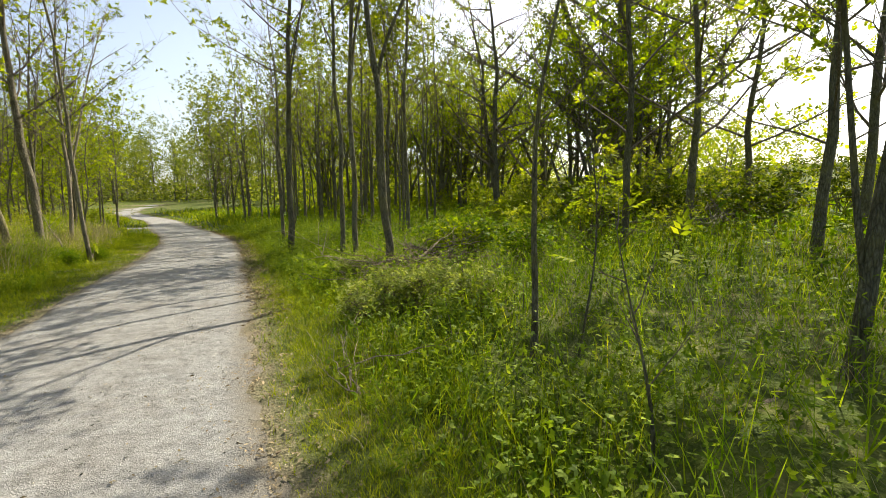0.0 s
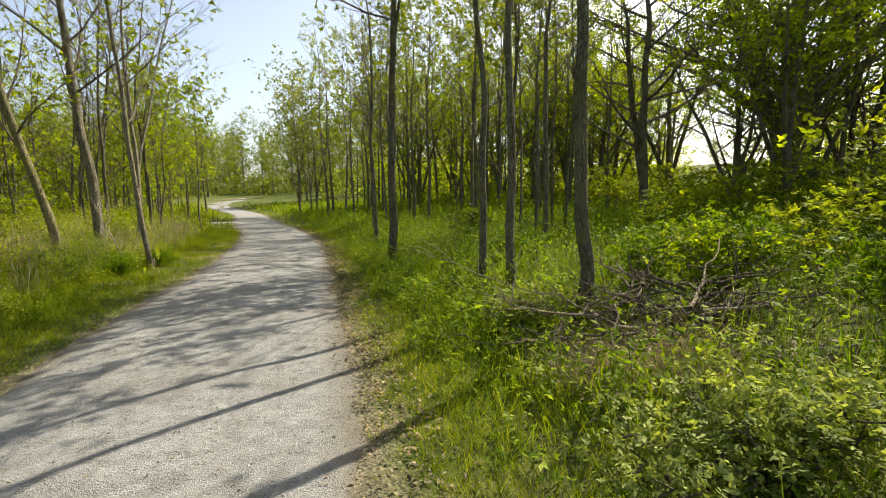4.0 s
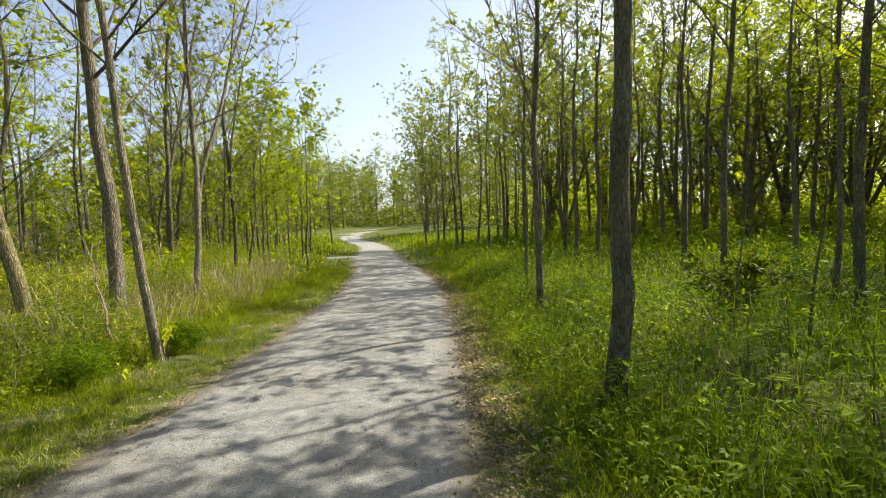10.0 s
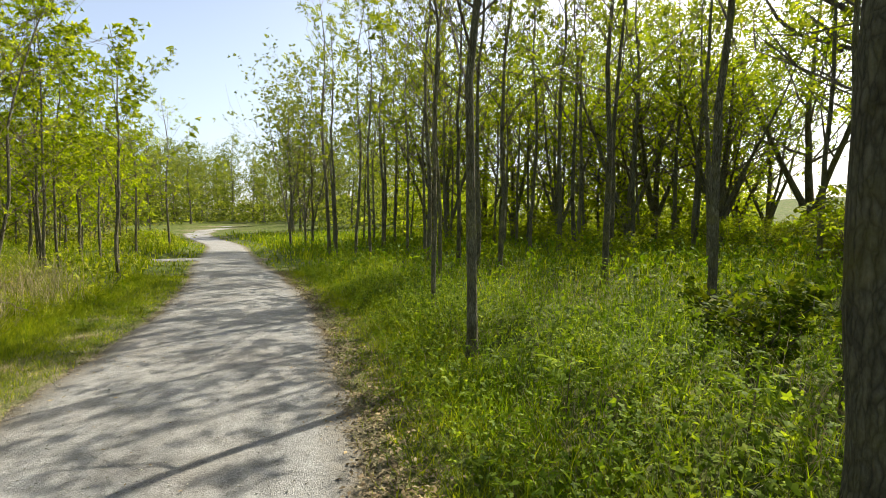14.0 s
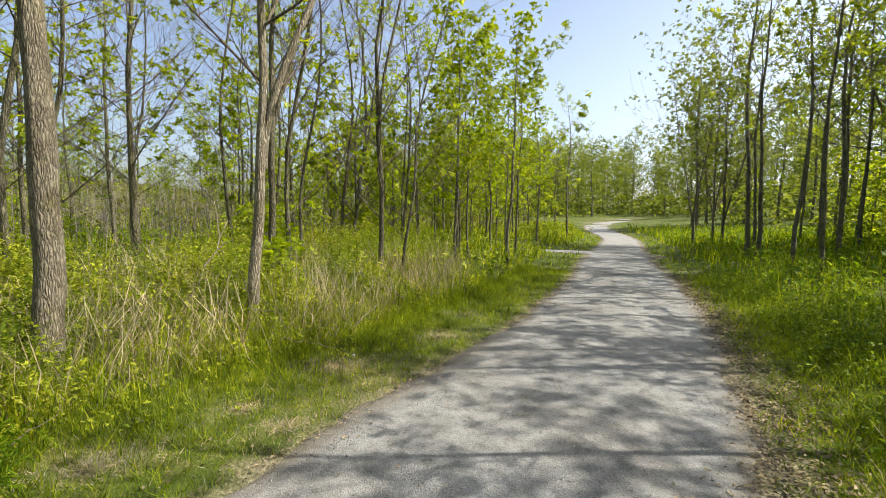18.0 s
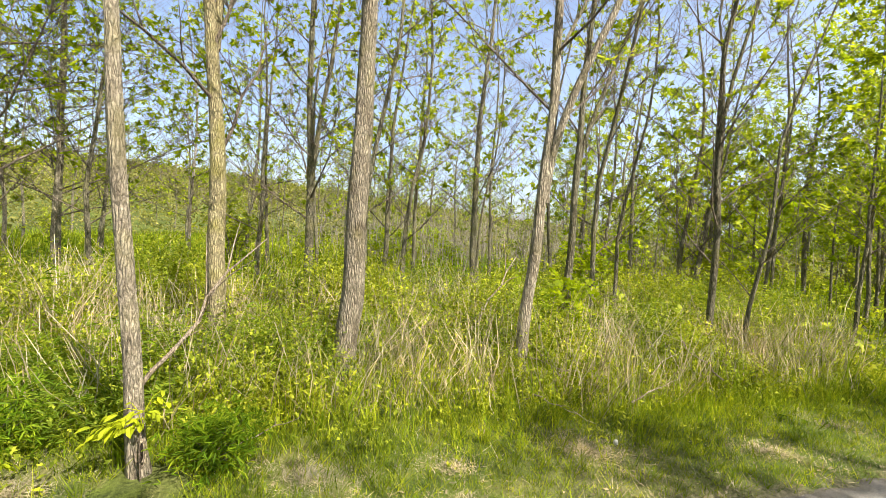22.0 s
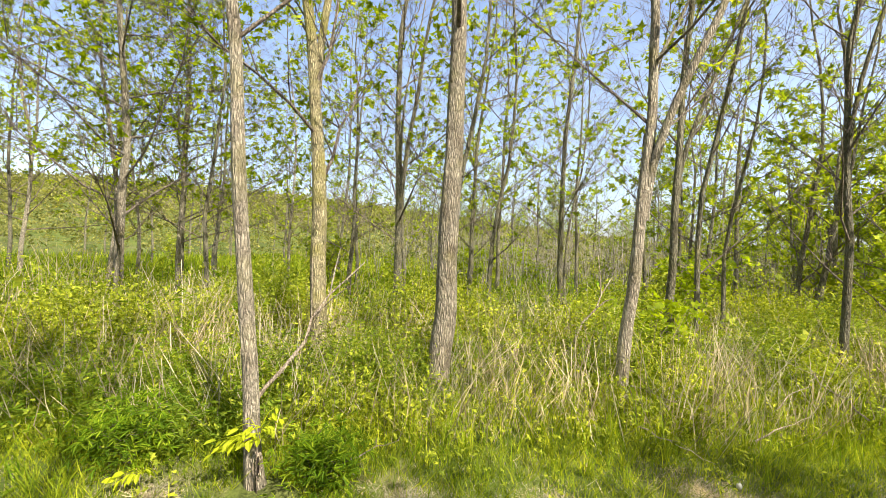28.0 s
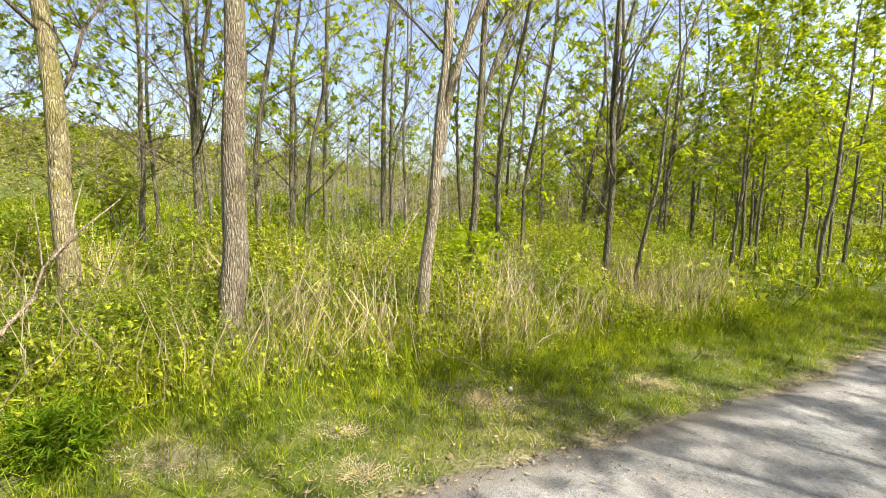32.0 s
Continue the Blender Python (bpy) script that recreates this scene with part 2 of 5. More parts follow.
def gravel_material():
    m, n, l, b = material("crushed_limestone", 0.95)
    co = n.new("ShaderNodeTexCoord")
    v = n.new("ShaderNodeTexVoronoi")
    v.inputs["Scale"].default_value = 110.0
    l.new(co.outputs["Object"], v.inputs["Vector"])
    fine, mid_n, wide = noise_node(n, l, 220.0, 4.0), noise_node(n, l, 7.0, 6.0), noise_node(n, l, 0.8, 5.0)
    stone = ramp(n, l, v.outputs["Color"], [(0.1, (0.19, 0.182, 0.17)), (0.5, (0.32, 0.31, 0.295)), (0.9, (0.46, 0.448, 0.428))])
    dust = ramp(n, l, mid_n.outputs[0], [(0.34, (0.20, 0.193, 0.182)), (0.5, (0.335, 0.325, 0.308)), (0.66, (0.46, 0.45, 0.432))])
    col = mix(n, l, 0.5, stone.outputs[0], dust.outputs[0])
    col = mix(n, l, 0.45, col, fine.outputs[0], "OVERLAY")
    tone = ramp(n, l, wide.outputs[0], [(0.32, (0.785, 0.77, 0.72)), (0.5, (0.885, 0.90, 0.865)), (0.66, (0.945, 0.975, 0.955))])
    col = mix(n, l, 1.0, col, tone.outputs[0], "MULTIPLY")
    flecks = noise_node(n, l, 26.0, 6.0, None, 0.75)
    fl = ramp(n, l, flecks.outputs[0], [(0.32, (0.62, 0.61, 0.59)), (0.44, (0.97, 0.97, 0.97)), (0.58, (1, 1, 1)), (0.70, (1.25, 1.24, 1.22))])
    col = mix(n, l, 1.0, col, fl.outputs[0], "MULTIPLY")
    at = n.new("ShaderNodeAttribute")
    at.attribute_name = "rim"
    rim = n.new("ShaderNodeMath")
    rim.operation = "MULTIPLY_ADD"
    l.new(at.outputs["Fac"], rim.inputs[0])
    rim.inputs[1].default_value, rim.inputs[2].default_value = 1.3, -1.03
    rim2 = n.new("ShaderNodeMath")
    rim2.operation, rim2.use_clamp = "MULTIPLY_ADD", True
    l.new(mid_n.outputs[0], rim2.inputs[0])
    rim2.inputs[1].default_value = 1.4
    l.new(rim.outputs[0], rim2.inputs[2])
    soil = ramp(n, l, fine.outputs[0], [(0.35, (0.10, 0.086, 0.06)), (0.65, (0.25, 0.22, 0.16))])
    col = mix(n, l, rim2.outputs[0], col, soil.outputs[0])
    l.new(col, b.inputs["Base Color"])
    add = n.new("ShaderNodeMath")
    l.new(v.outputs["Distance"], add.inputs[0])
    l.new(fine.outputs[0], add.inputs[1])
    dents = noise_node(n, l, 9.0, 5.0)
    both = n.new("ShaderNodeMath")
    both.operation = "MULTIPLY_ADD"
    l.new(dents.outputs[0], both.inputs[0])
    both.inputs[1].default_value = 3.5
    l.new(add.outputs[0], both.inputs[2])
    bump(n, l, b, both.outputs[0], 0.8, 0.010)
    return m


GROUND, GRAVEL = ground_material(), gravel_material()
LITTER = leaf_material("brown_litter", (0.13, 0.10, 0.065), (0.23, 0.18, 0.12), (0.38, 0.31, 0.21), 0.1, (1, 0.9, 0.7))
PEBBLE = leaf_material("limestone_chip", (0.25, 0.235, 0.22), (0.43, 0.41, 0.385), (0.62, 0.60, 0.56), 0.0)


# ---- plan: the trail, the side trail, the lie of the land ----
TRAIL = np.array([(16.5, -42.0, 1.5), (10.5, -28.0, 1.5), (5.2, -15.5, 1.5), (1.7, -7.5, 1.5), (-1.3, -0.5, 1.5), (-2.3, 1.8, 1.5), (-3.2, 3.75, 1.5), (-4.45, 6.75, 1.48),
                  (-5.82, 9.82, 1.48), (-7.23, 13.08, 1.42), (-8.70, 16.22, 1.42), (-10.2, 19.2, 1.4), (-13.2, 24.1, 1.35), (-16.7, 29.0, 1.3),
                  (-21.3, 36.0, 1.25), (-26.6, 44.0, 1.25), (-31.4, 50.1, 1.3), (-40.4, 60.0, 1.4), (-44.9, 66.5, 1.4), (-48.0, 75.0, 1.4), (-50.8, 83.9, 1.4)])
SIDE = np.array([(-18.2, 32.2, 1.3), (-20.6, 31.6, 1.0), (-23.0, 29.2, 0.85), (-26.5, 24.6, 0.8), (-32.0, 21.0, 0.8), (-40.0, 19.5, 0.8)])


def smooth_line(pts, step):
    """Catmull-Rom through the plan's points, as x, y, half width."""
    out = []
    for i in range(len(pts) - 1):
        p0, p1, p2, p3 = pts[max(i - 1, 0)], pts[i], pts[i + 1], pts[min(i + 2, len(pts) - 1)]
        k = max(2, int(np.linalg.norm((p2 - p1)[:2]) / step))
        for j in range(k):
            t = j / k
            out.append(0.5 * (2 * p1 + (p2 - p0) * t + (2 * p0 - 5 * p1 + 4 * p2 - p3) * t * t + (3 * p1 - p0 - 3 * p2 + p3) * t ** 3))
    out.append(pts[-1])
    return np.array(out)


TRAIL_LINE, SIDE_LINE = smooth_line(TRAIL, 0.3), smooth_line(SIDE, 0.3)
NEAR_LINES = np.vstack([smooth_line(TRAIL, 0.8), smooth_line(SIDE, 0.8)])


def step(a, b, v):
    k = np.clip((v - a) / (b - a), 0, 1)
    return k * k * (3 - 2 * k)


def off_trail(x, y):
    """Metres outside the trail's edge (negative on the trail)."""
    x, y = np.atleast_1d(np.asarray(x, float)), np.atleast_1d(np.asarray(y, float))
    out = np.full(x.shape, 1e9)
    for cx, cy, hw in NEAR_LINES:
        out = np.minimum(out, np.hypot(x - cx, y - cy) - hw)
    return out


def waves(x, y):
    return (0.05 * np.sin(1.1 * x + 0.7 * y + 1.0) + 0.045 * np.sin(-0.6 * x + 1.3 * y) + 0.03 * np.sin(2.3 * x - 1.7 * y + 2.0)
            + 0.02 * np.sin(4.1 * x + 3.3 * y))


def land(x, y):
    """Height of the ground."""
    x, y = np.atleast_1d(np.asarray(x, float)), np.atleast_1d(np.asarray(y, float))
    d = off_trail(x, y)
    z = 0.26 * step(0.3, 3.2, d) + waves(x, y) * step(0.5, 3.0, d) - 0.05 * (1 - step(-0.3, 0.05, d))
    east = step(0.0, 3.0, x - np.interp(y, TRAIL_LINE[:, 1], TRAIL_LINE[:, 0]))
    z += east * (0.30 * step(3, 9, d) + 0.55 * step(8, 26, d))
    dx, dy = x + 7, y - 15
    yaw, far = np.degrees(np.arctan2(-dx, dy)), np.hypot(dx, dy)
    turn = (yaw - 135 + 180) % 360 - 180
    z += 9.5 * np.exp(-(turn / 50) ** 2) * step(30, 115, far) * (1 + 0.1 * np.sin(0.09 * x + 0.05 * y))
    ahead = np.exp(-((yaw - 35) / 40) ** 2)
    field = np.exp(-((yaw + 38) / 45) ** 2)
    return z + 1.8 * ahead * step(40, 105, far) + 9.0 * field * step(25, 170, far)


# ---- mesh helpers ----
class Buf:
    def __init__(self):
        self.v, self.f = [], []


def make_mesh(name, verts, faces, mat, smooth=True):
    me = bpy.data.meshes.new(name)
    me.from_pydata(verts, [], faces)
    me.materials.append(mat)
    if smooth:
        me.polygons.foreach_set("use_smooth", [True] * len(me.polygons))
    me.update()
    return me


def fast_mesh(name, verts, quads, mat):
    """A mesh of quads from numpy arrays."""
    me = bpy.data.meshes.new(name)
    nv, nf = len(verts), len(quads)
    me.vertices.add(nv)
    me.vertices.foreach_set("co", np.asarray(verts, np.float32).ravel())
    me.loops.add(nf * 4)
    me.loops.foreach_set("vertex_index", np.asarray(quads, np.int32).ravel())
    me.polygons.add(nf)
    me.polygons.foreach_set("loop_start", np.arange(0, nf * 4, 4, dtype=np.int32))
    me.materials.append(mat)
    me.update(calc_edges=True)
    return me


def thing(name, label, category, group="", at=(0, 0, 0)):
    ob = new(name)
    ob.empty_display_size = 0.3
    ob.location = at
    return tagged(ob, label, category, group)


def part(name, me, parent, label=""):
    ob = new(name, me)
    ob.parent = parent
    if label:
        tagged(ob, label)
    return ob


def tube(buf, pts, radii, sides, close=True):
    base = len(buf.v)
    pts = [Vector(p) for p in pts]
    for i, p in enumerate(pts):
        d = (pts[min(i + 1, len(pts) - 1)] - pts[max(i - 1, 0)]).normalized()
        side = d.cross(Vector((0.31, 0.95, 0.05))).normalized()
        up = d.cross(side)
        for k in range(sides):
            a = 2 * math.pi * k / sides
            buf.v.append(p + (side * math.cos(a) + up * math.sin(a)) * radii[i])
    for i in range(len(pts) - 1):
        for k in range(sides):
            a, b = base + i * sides + k, base + i * sides + (k + 1) % sides
            buf.f.append((a, b, b + sides, a + sides))
    if close:
        buf.f.append(tuple(base + (len(pts) - 1) * sides + k for k in range(sides)))


# leaf sprays: each leaflet is a folded, pointed quad; x runs along the leaf stalk
def leaflet(at, turn, length, width, droop=0.0):
    """One leaf blade, its two halves folded along the midrib."""
    c, s = math.cos(turn), math.sin(turn)
    rim = [(0.28, 0.42), (0.68, 0.40)]
    out = []
    for sg in (-1, 1):
        side = [(length * u, sg * width * w, 0.15 * width - droop * u * u) for u, w in rim]
        quad = [(0, 0, 0), side[0], side[1], (length, 0, -droop)]
        out.append([(at[0] + c * x - s * y, at[1] + s * x + c * y, at[2] + z) for x, y, z in (quad if sg < 0 else quad[::-1])])
    return out


def plain_leaf(at, turn, length, width, droop=0.0):
    c, s = math.cos(turn), math.sin(turn)
    pts = [(0, 0, 0), (length * 0.45, -width / 2, 0.12 * width), (length, 0, -droop), (length * 0.45, width / 2, 0.12 * width)]
    return [[(at[0] + c * x - s * y, at[1] + s * x + c * y, at[2] + z) for x, y, z in pts]]


def pinnate(pairs, length, width, blade=leaflet):
    out = []
    for i in range(pairs):
        x = 0.07 + 0.42 * length * i
        for sg in (-1, 1):
            out += blade((x, 0, 0), sg * (1.05 - 0.1 * i), length, width, 0.02)
    out += blade((0.07 + 0.42 * length * pairs, 0, 0), 0, length * 1.1, width, 0.03)
    return np.array(out)


def cluster(n, length, width, seed, reach=0.12, blade=plain_leaf):
    r, out = random.Random(seed), []
    for _ in range(n):
        out += blade((r.uniform(0, reach), r.uniform(-reach, reach) * 0.6, r.uniform(-0.4, 0.4) * reach), r.uniform(-1.6, 1.6), length * r.uniform(0.7, 1.2), width * r.uniform(0.8, 1.2), r.uniform(-0.03, 0.05))
    return np.array(out)


PINNATE, PINNATE_MID, PINNATE_SMALL = pinnate(3, 0.092, 0.036), pinnate(3, 0.095, 0.04, plain_leaf), pinnate(2, 0.095, 0.045, plain_leaf)
def star(n, length, width, seed):
    """Young leaves spread like a rosette at a twig's end."""
    r, out = random.Random(seed), []
    for k in range(n):
        out += plain_leaf((0.02 + r.uniform(0, 0.05), r.uniform(-0.02, 0.02), r.uniform(-0.02, 0.02)), -2.3 + 4.6 * k / (n - 1) + r.uniform(-0.25, 0.25), length * r.uniform(0.7, 1.15), width * r.uniform(0.85, 1.15), r.uniform(-0.03, 0.05))
    return np.array(out)


STAR, STAR_FAR = star(8, 0.095, 0.042, 5), star(6, 0.13, 0.062, 6)
CLUMP, CLUMP_FAR = cluster(5, 0.10, 0.055, 1), cluster(5, 0.22, 0.12, 2, 0.3)


def spray(template, at, way, size, rng, tilt=0.5):
    """Lays copies of a leaf template at points, along directions. Returns verts, quads."""
    at, way = np.asarray(at, float), np.asarray(way, float)
    n, k = len(at), len(template)
    way = way / np.maximum(np.linalg.norm(way, axis=1, keepdims=True), 1e-6)
    up = np.tile((0.0, 0.0, 1.0), (n, 1)) + rng.normal(0, tilt, (n, 3))
    y = np.cross(up, way)
    y /= np.maximum(np.linalg.norm(y, axis=1, keepdims=True), 1e-6)
    z = np.cross(way, y)
    m = np.stack([way, y, z], axis=1) * np.asarray(size, float).reshape(n, 1, 1)
    v = np.einsum("ki,nij->nkj", template.reshape(-1, 3), m) + at[:, None, :]
    v = v.reshape(-1, 3)
    return v, np.arange(n * k * 4).reshape(-1, 4)


# ---- trees ----
def ridge(p, r, seed):
    """Furrowed bark: long plates standing proud, and old branch scars swelling the stem."""
    a = math.atan2(p.y, p.x)
    return 1 + 0.16 * max(0, noise.noise(Vector((math.cos(a) * 0.8 + seed, math.sin(a) * 0.8, p.z * 1.9))) - 0.12) + 0.07 * noise.noise(Vector((a * 3.2 + seed, p.z * 1.6, seed))) + 0.06 * noise.noise(Vector((math.cos(a) * 6, math.sin(a) * 6, p.z * 2.5 + seed))) + 0.10 * max(0, noise.noise(Vector((math.cos(a) * 2, math.sin(a) * 2, p.z * 3.1 - seed))) - 0.25)


def grow(seed, h, r, lean=(0, -0.03), sway=0.12, forks=(), first=0.3, limbs=16, limb_len=0.23, rise=1.1, subs=5, twig_r=1.0, kink=0.0, fine=False, rough=False, limb_r=0.26, wig=0.08, twiglets=0):
    """A tree's stems, its limbs and the ends of its twigs. forks: (height, dx, dy per metre, share of radius)."""
    rnd = random.Random(seed)
    trunk, wood, tips, ways, branches = Buf(), Buf(), [], [], []
    ph, ph2 = rnd.uniform(0, 6.28), rnd.uniform(0, 6.28)

    def on(z, stem):
        z0, x0, y0, dx, dy = stem
        u = z - z0
        bend = 1 - math.exp(-u / 0.9) if z0 > 0 else 1
        wob = sway * (max(z, 0) / h) ** 0.7 if z0 == 0 else sway * u / h
        w1, w2 = (wig * step(0.1, 1.2, max(z, 0)) * noise.noise(Vector((seed * 1.7 + c, z0, z * 0.75))) for c in (0.0, 9.3))
        return Vector((x0 + dx * u * bend + w1 + wob * math.sin(ph + z * 0.9) + kink * math.exp(-((z - 0.7) / 0.45) ** 2), y0 + dy * u * bend + w2 + wob * math.cos(ph2 + z * 0.8), z))

    stems = [((0.0, 0.0, 0.0, *lean), r, -0.15, h)]
    for fz, dx, dy, share in forks:
        p = on(fz, stems[0][0])
        stems.append(((fz, p.x, p.y, dx, dy), r * share * (1 - 0.8 * fz / h), fz, h * rnd.uniform(0.86, 0.97)))
    for stem, sr, z0, z1 in stems:
        n = 96 if fine else 6 if rough else 12
        zs = [z0 + (z1 - z0) * (i / n) ** 1.15 for i in range(n + 1)]
        flare = stem[0] == 0
        rad = [sr * max(0.06, (1 - 0.9 * max(0, (z - z0)) / (z1 - z0))) * (1 + (0.45 * math.exp(-max(z, 0) / 0.12) if flare else 0)) * (1 if fine else rnd.uniform(0.95, 1.06)) for z in zs]
        sides = 22 if fine else 5 if rough else 9 if sr > 0.06 else 7
        k0 = len(trunk.v)
        tube(trunk, [on(z, stem) for z in zs], rad, sides)
        if fine:
            for i, z in enumerate(zs):
                c = on(z, stem)
                for k in range(k0 + i * sides, k0 + (i + 1) * sides):
                    off = trunk.v[k] - c
                    trunk.v[k] = c + off * ridge(Vector((off.x, off.y, z)), sr, seed)
        m = limbs if flare else int(limbs * 0.7)
        az = rnd.uniform(0, 6.28)
        start = max(first * h, z0 + 0.5)
        for i in range(m):
            z = start + (z1 * 0.97 - start) * (i + rnd.uniform(0, 0.8)) / m
            az += 2.4 + rnd.uniform(-0.5, 0.5)
            share = 1 - (z - start) / (z1 - start + 0.01)
            length = h * limb_len * (0.35 + 0.75 * share) * rnd.uniform(0.65, 1.2)
            p = on(z, stem)
            up = rise * rnd.uniform(0.5, 1.4)
            d = Vector((math.cos(az), math.sin(az), up)).normalized()
            pts, lr = [p], max(0.005, sr * limb_r * (0.35 + 0.65 * share))
            for k in range(5):
                d = (d + Vector((rnd.uniform(-0.2, 0.2), rnd.uniform(-0.2, 0.2), rnd.uniform(-0.12, 0.2)))).normalized()
                pts.append(pts[-1] + d * length / 5)
            if fine:
                branches.append((Buf(), Buf()))
                tube(branches[-1][0], pts, [lr * (1 - 0.16 * k) * twig_r for k in range(6)], 6)
            else:
                tube(wood, [pts[0], pts[1], pts[3], pts[5]], [lr * (1 - 0.16 * k) * twig_r for k in (0, 1, 3, 5)], 4, False)
            for s in range(subs):
                k = rnd.randint(1, 4) if s else 5
                q, d2 = pts[k], (pts[k] - pts[k - 1]).normalized()
                d2 = (d2 + Vector((rnd.uniform(-0.9, 0.9), rnd.uniform(-0.9, 0.9), rnd.uniform(-0.2, 0.7)))).normalized()
                sl = length * rnd.uniform(0.22, 0.5)
                line = [q]
                for j in range(3):
                    d2 = (d2 + Vector((rnd.uniform(-0.25, 0.25), rnd.uniform(-0.25, 0.25), rnd.uniform(-0.15, 0.25)))).normalized()
                    line.append(line[-1] + d2 * sl / 3)
                    if j:
                        tips.append(line[-1])
                        ways.append(d2.copy())
                for _ in range(twiglets):
                    j = rnd.randint(1, 3)
                    d3 = (d2 + Vector((rnd.uniform(-1, 1), rnd.uniform(-1, 1), rnd.uniform(-0.5, 0.6)))).normalized() * sl * rnd.uniform(0.3, 0.75)
                    mid = line[j] + d3 * 0.5 + Vector((0, 0, rnd.uniform(-0.02, 0.03)))
                    tube(branches[-1][1] if fine else wood, [line[j], mid, line[j] + d3], [max(0.0028, lr * 0.22), 0.0026, 0.0018], 3, False)
                    if rnd.random() < 0.5:
                        tips.append(line[j] + d3)
                        ways.append(d3.normalized())
                if fine:
                    tube(branches[-1][1], line, [lr * 0.45 * twig_r, lr * 0.34 * twig_r, lr * 0.24 * twig_r, 0.003], 3, False)
                elif not rough:
                    tube(wood, [line[0], line[1], line[3]], [lr * 0.45 * twig_r, lr * 0.34 * twig_r, 0.003], 3, False)
    return trunk, wood, np.array(tips), np.array(ways), branches


def crown_mesh(tips, ways, per, template, size, seed, mat, keep=1.0, spread=0.05):
    rng = np.random.default_rng(seed)
    sel = rng.random(len(tips)) < keep
    at, way = np.repeat(tips[sel], per, 0), np.repeat(ways[sel], per, 0)
    at = at + rng.normal(0, spread, at.shape)
    way = way * 0.7 + rng.normal(0, 0.6, way.shape) + (0, 0, -0.15)
    v, q = spray(template, at, way, size * rng.uniform(0.7, 1.25, len(at)), rng)
    return fast_mesh("crown", v, q, mat)


def tree(label, seed, x, y, h, r, leaf=LEAF, per=3, template=PINNATE_MID, size=1.0, keep=0.85, group="trees along the trail", sink=0.05, category="tree", spread=0.05, bark=BARK, **kw):
    root = thing("tree", label, category, group, (x, y, float(land(x, y)[0]) - sink))
    trunk, wood, tips, ways, branches = grow(seed, h, r, **kw)
    part("trunk", make_mesh("trunk", trunk.v, trunk.f, bark), root)
    for limb, twigs in branches:
        held = part("limb", make_mesh("limb", limb.v, limb.f, TWIG), root)
        tagged(part("twig_spray", make_mesh("twig_spray", twigs.v, twigs.f, TWIG), held), kind="stuff")
    if wood.v:
        tagged(part("branchwork", make_mesh("branchwork", wood.v, wood.f, TWIG), root), kind="stuff")
    part("crown", crown_mesh(tips, ways, per, template, size, seed, leaf, keep, spread), root)
    return root


def plant_copies(variants, spots, seed, low=0.85, high=1.15):
    rnd = random.Random(seed)
    for x, y in spots:
        s = rnd.uniform(low, high)
        copy_thing(rnd.choice(variants), pose(x, y, float(land(x, y)[0]) - 0.05, 0, 0, rnd.uniform(0, 360)) @ Matrix.Scale(s, 4))


def mass_copies(name, label, root, spots, seed, low, high):
    """Far woods as one mass: a tree's meshes laid at many places, joined."""
    rnd = random.Random(seed)
    mass = tagged(thing(name, label, "woods"), kind="stuff")
    turns = [(x, y, float(land(x, y)[0]) - 0.05, rnd.uniform(0, 6.28), rnd.uniform(low, high)) for x, y in spots]
    for ob in root.children:
        me = ob.data
        co = np.empty(len(me.vertices) * 3, np.float32)
        me.vertices.foreach_get("co", co)
        co = co.reshape(-1, 3)
        faces = [tuple(p.vertices) for p in me.polygons if len(p.vertices) == 4]
        quads = np.array(faces)
        vs, qs = [], []
        for k, (x, y, z, a, s) in enumerate(turns):
            c, n = math.cos(a) * s, math.sin(a) * s
            vs.append(np.stack([x + c * co[:, 0] - n * co[:, 1], y + n * co[:, 0] + c * co[:, 1], z + s * co[:, 2]], 1))
            qs.append(quads + k * len(co))
        tagged(part(ob.name.split(".")[0], fast_mesh(name, np.concatenate(vs), np.concatenate(qs), me.materials[0]), mass), kind="stuff")
    return mass


def scatter_spots(seed, count, box, gap, clear=1.2, test=None):
    """Random places in a stretch of the plan, apart from each other and off the trail."""
    rnd, out, tries = random.Random(seed), [], 0
    while len(out) < count and tries < count * 40:
        tries += 1
        x, y = rnd.uniform(box[0], box[1]), rnd.uniform(box[2], box[3])
        if test and not test(x, y):
            continue
        if any((x - a) ** 2 + (y - b) ** 2 < gap * gap for a, b in out) or off_trail(x, y)[0] < clear:
            continue
        out.append((x, y))
    return out


# ---- ground, trail ----
def axis(lo, hi, fine, reach):
    a = list(np.arange(lo, hi, fine))
    s, g = fine, a[-1]
    while g < reach:
        s *= 1.16
        g += s
        a.append(g)
    s, g, b = fine, lo, []
    while g > -reach:
        s *= 1.16
        g -= s
        b.append(g)
    return np.array(b[::-1] + a)


gx, gy = axis(-26, 10, 0.3, 1600), axis(-4, 40, 0.3, 1600)
GX, GY = np.meshgrid(gx, gy)
flat_x, flat_y = GX.ravel(), GY.ravel()
gv = np.stack([flat_x, flat_y, land(flat_x, flat_y)], 1)
nx, ny = len(gx), len(gy)
ii, jj = np.meshgrid(np.arange(nx - 1), np.arange(ny - 1))
g0 = (jj * nx + ii).ravel()
ground = new("ground", fast_mesh("ground", gv, np.stack([g0, g0 + 1, g0 + 1 + nx, g0 + nx], 1), GROUND))
ground.data.polygons.foreach_set("use_smooth", [True] * len(ground.data.polygons))
worn = ground.data.attributes.new("worn", "FLOAT", "POINT")
edge_d = off_trail(flat_x, flat_y)
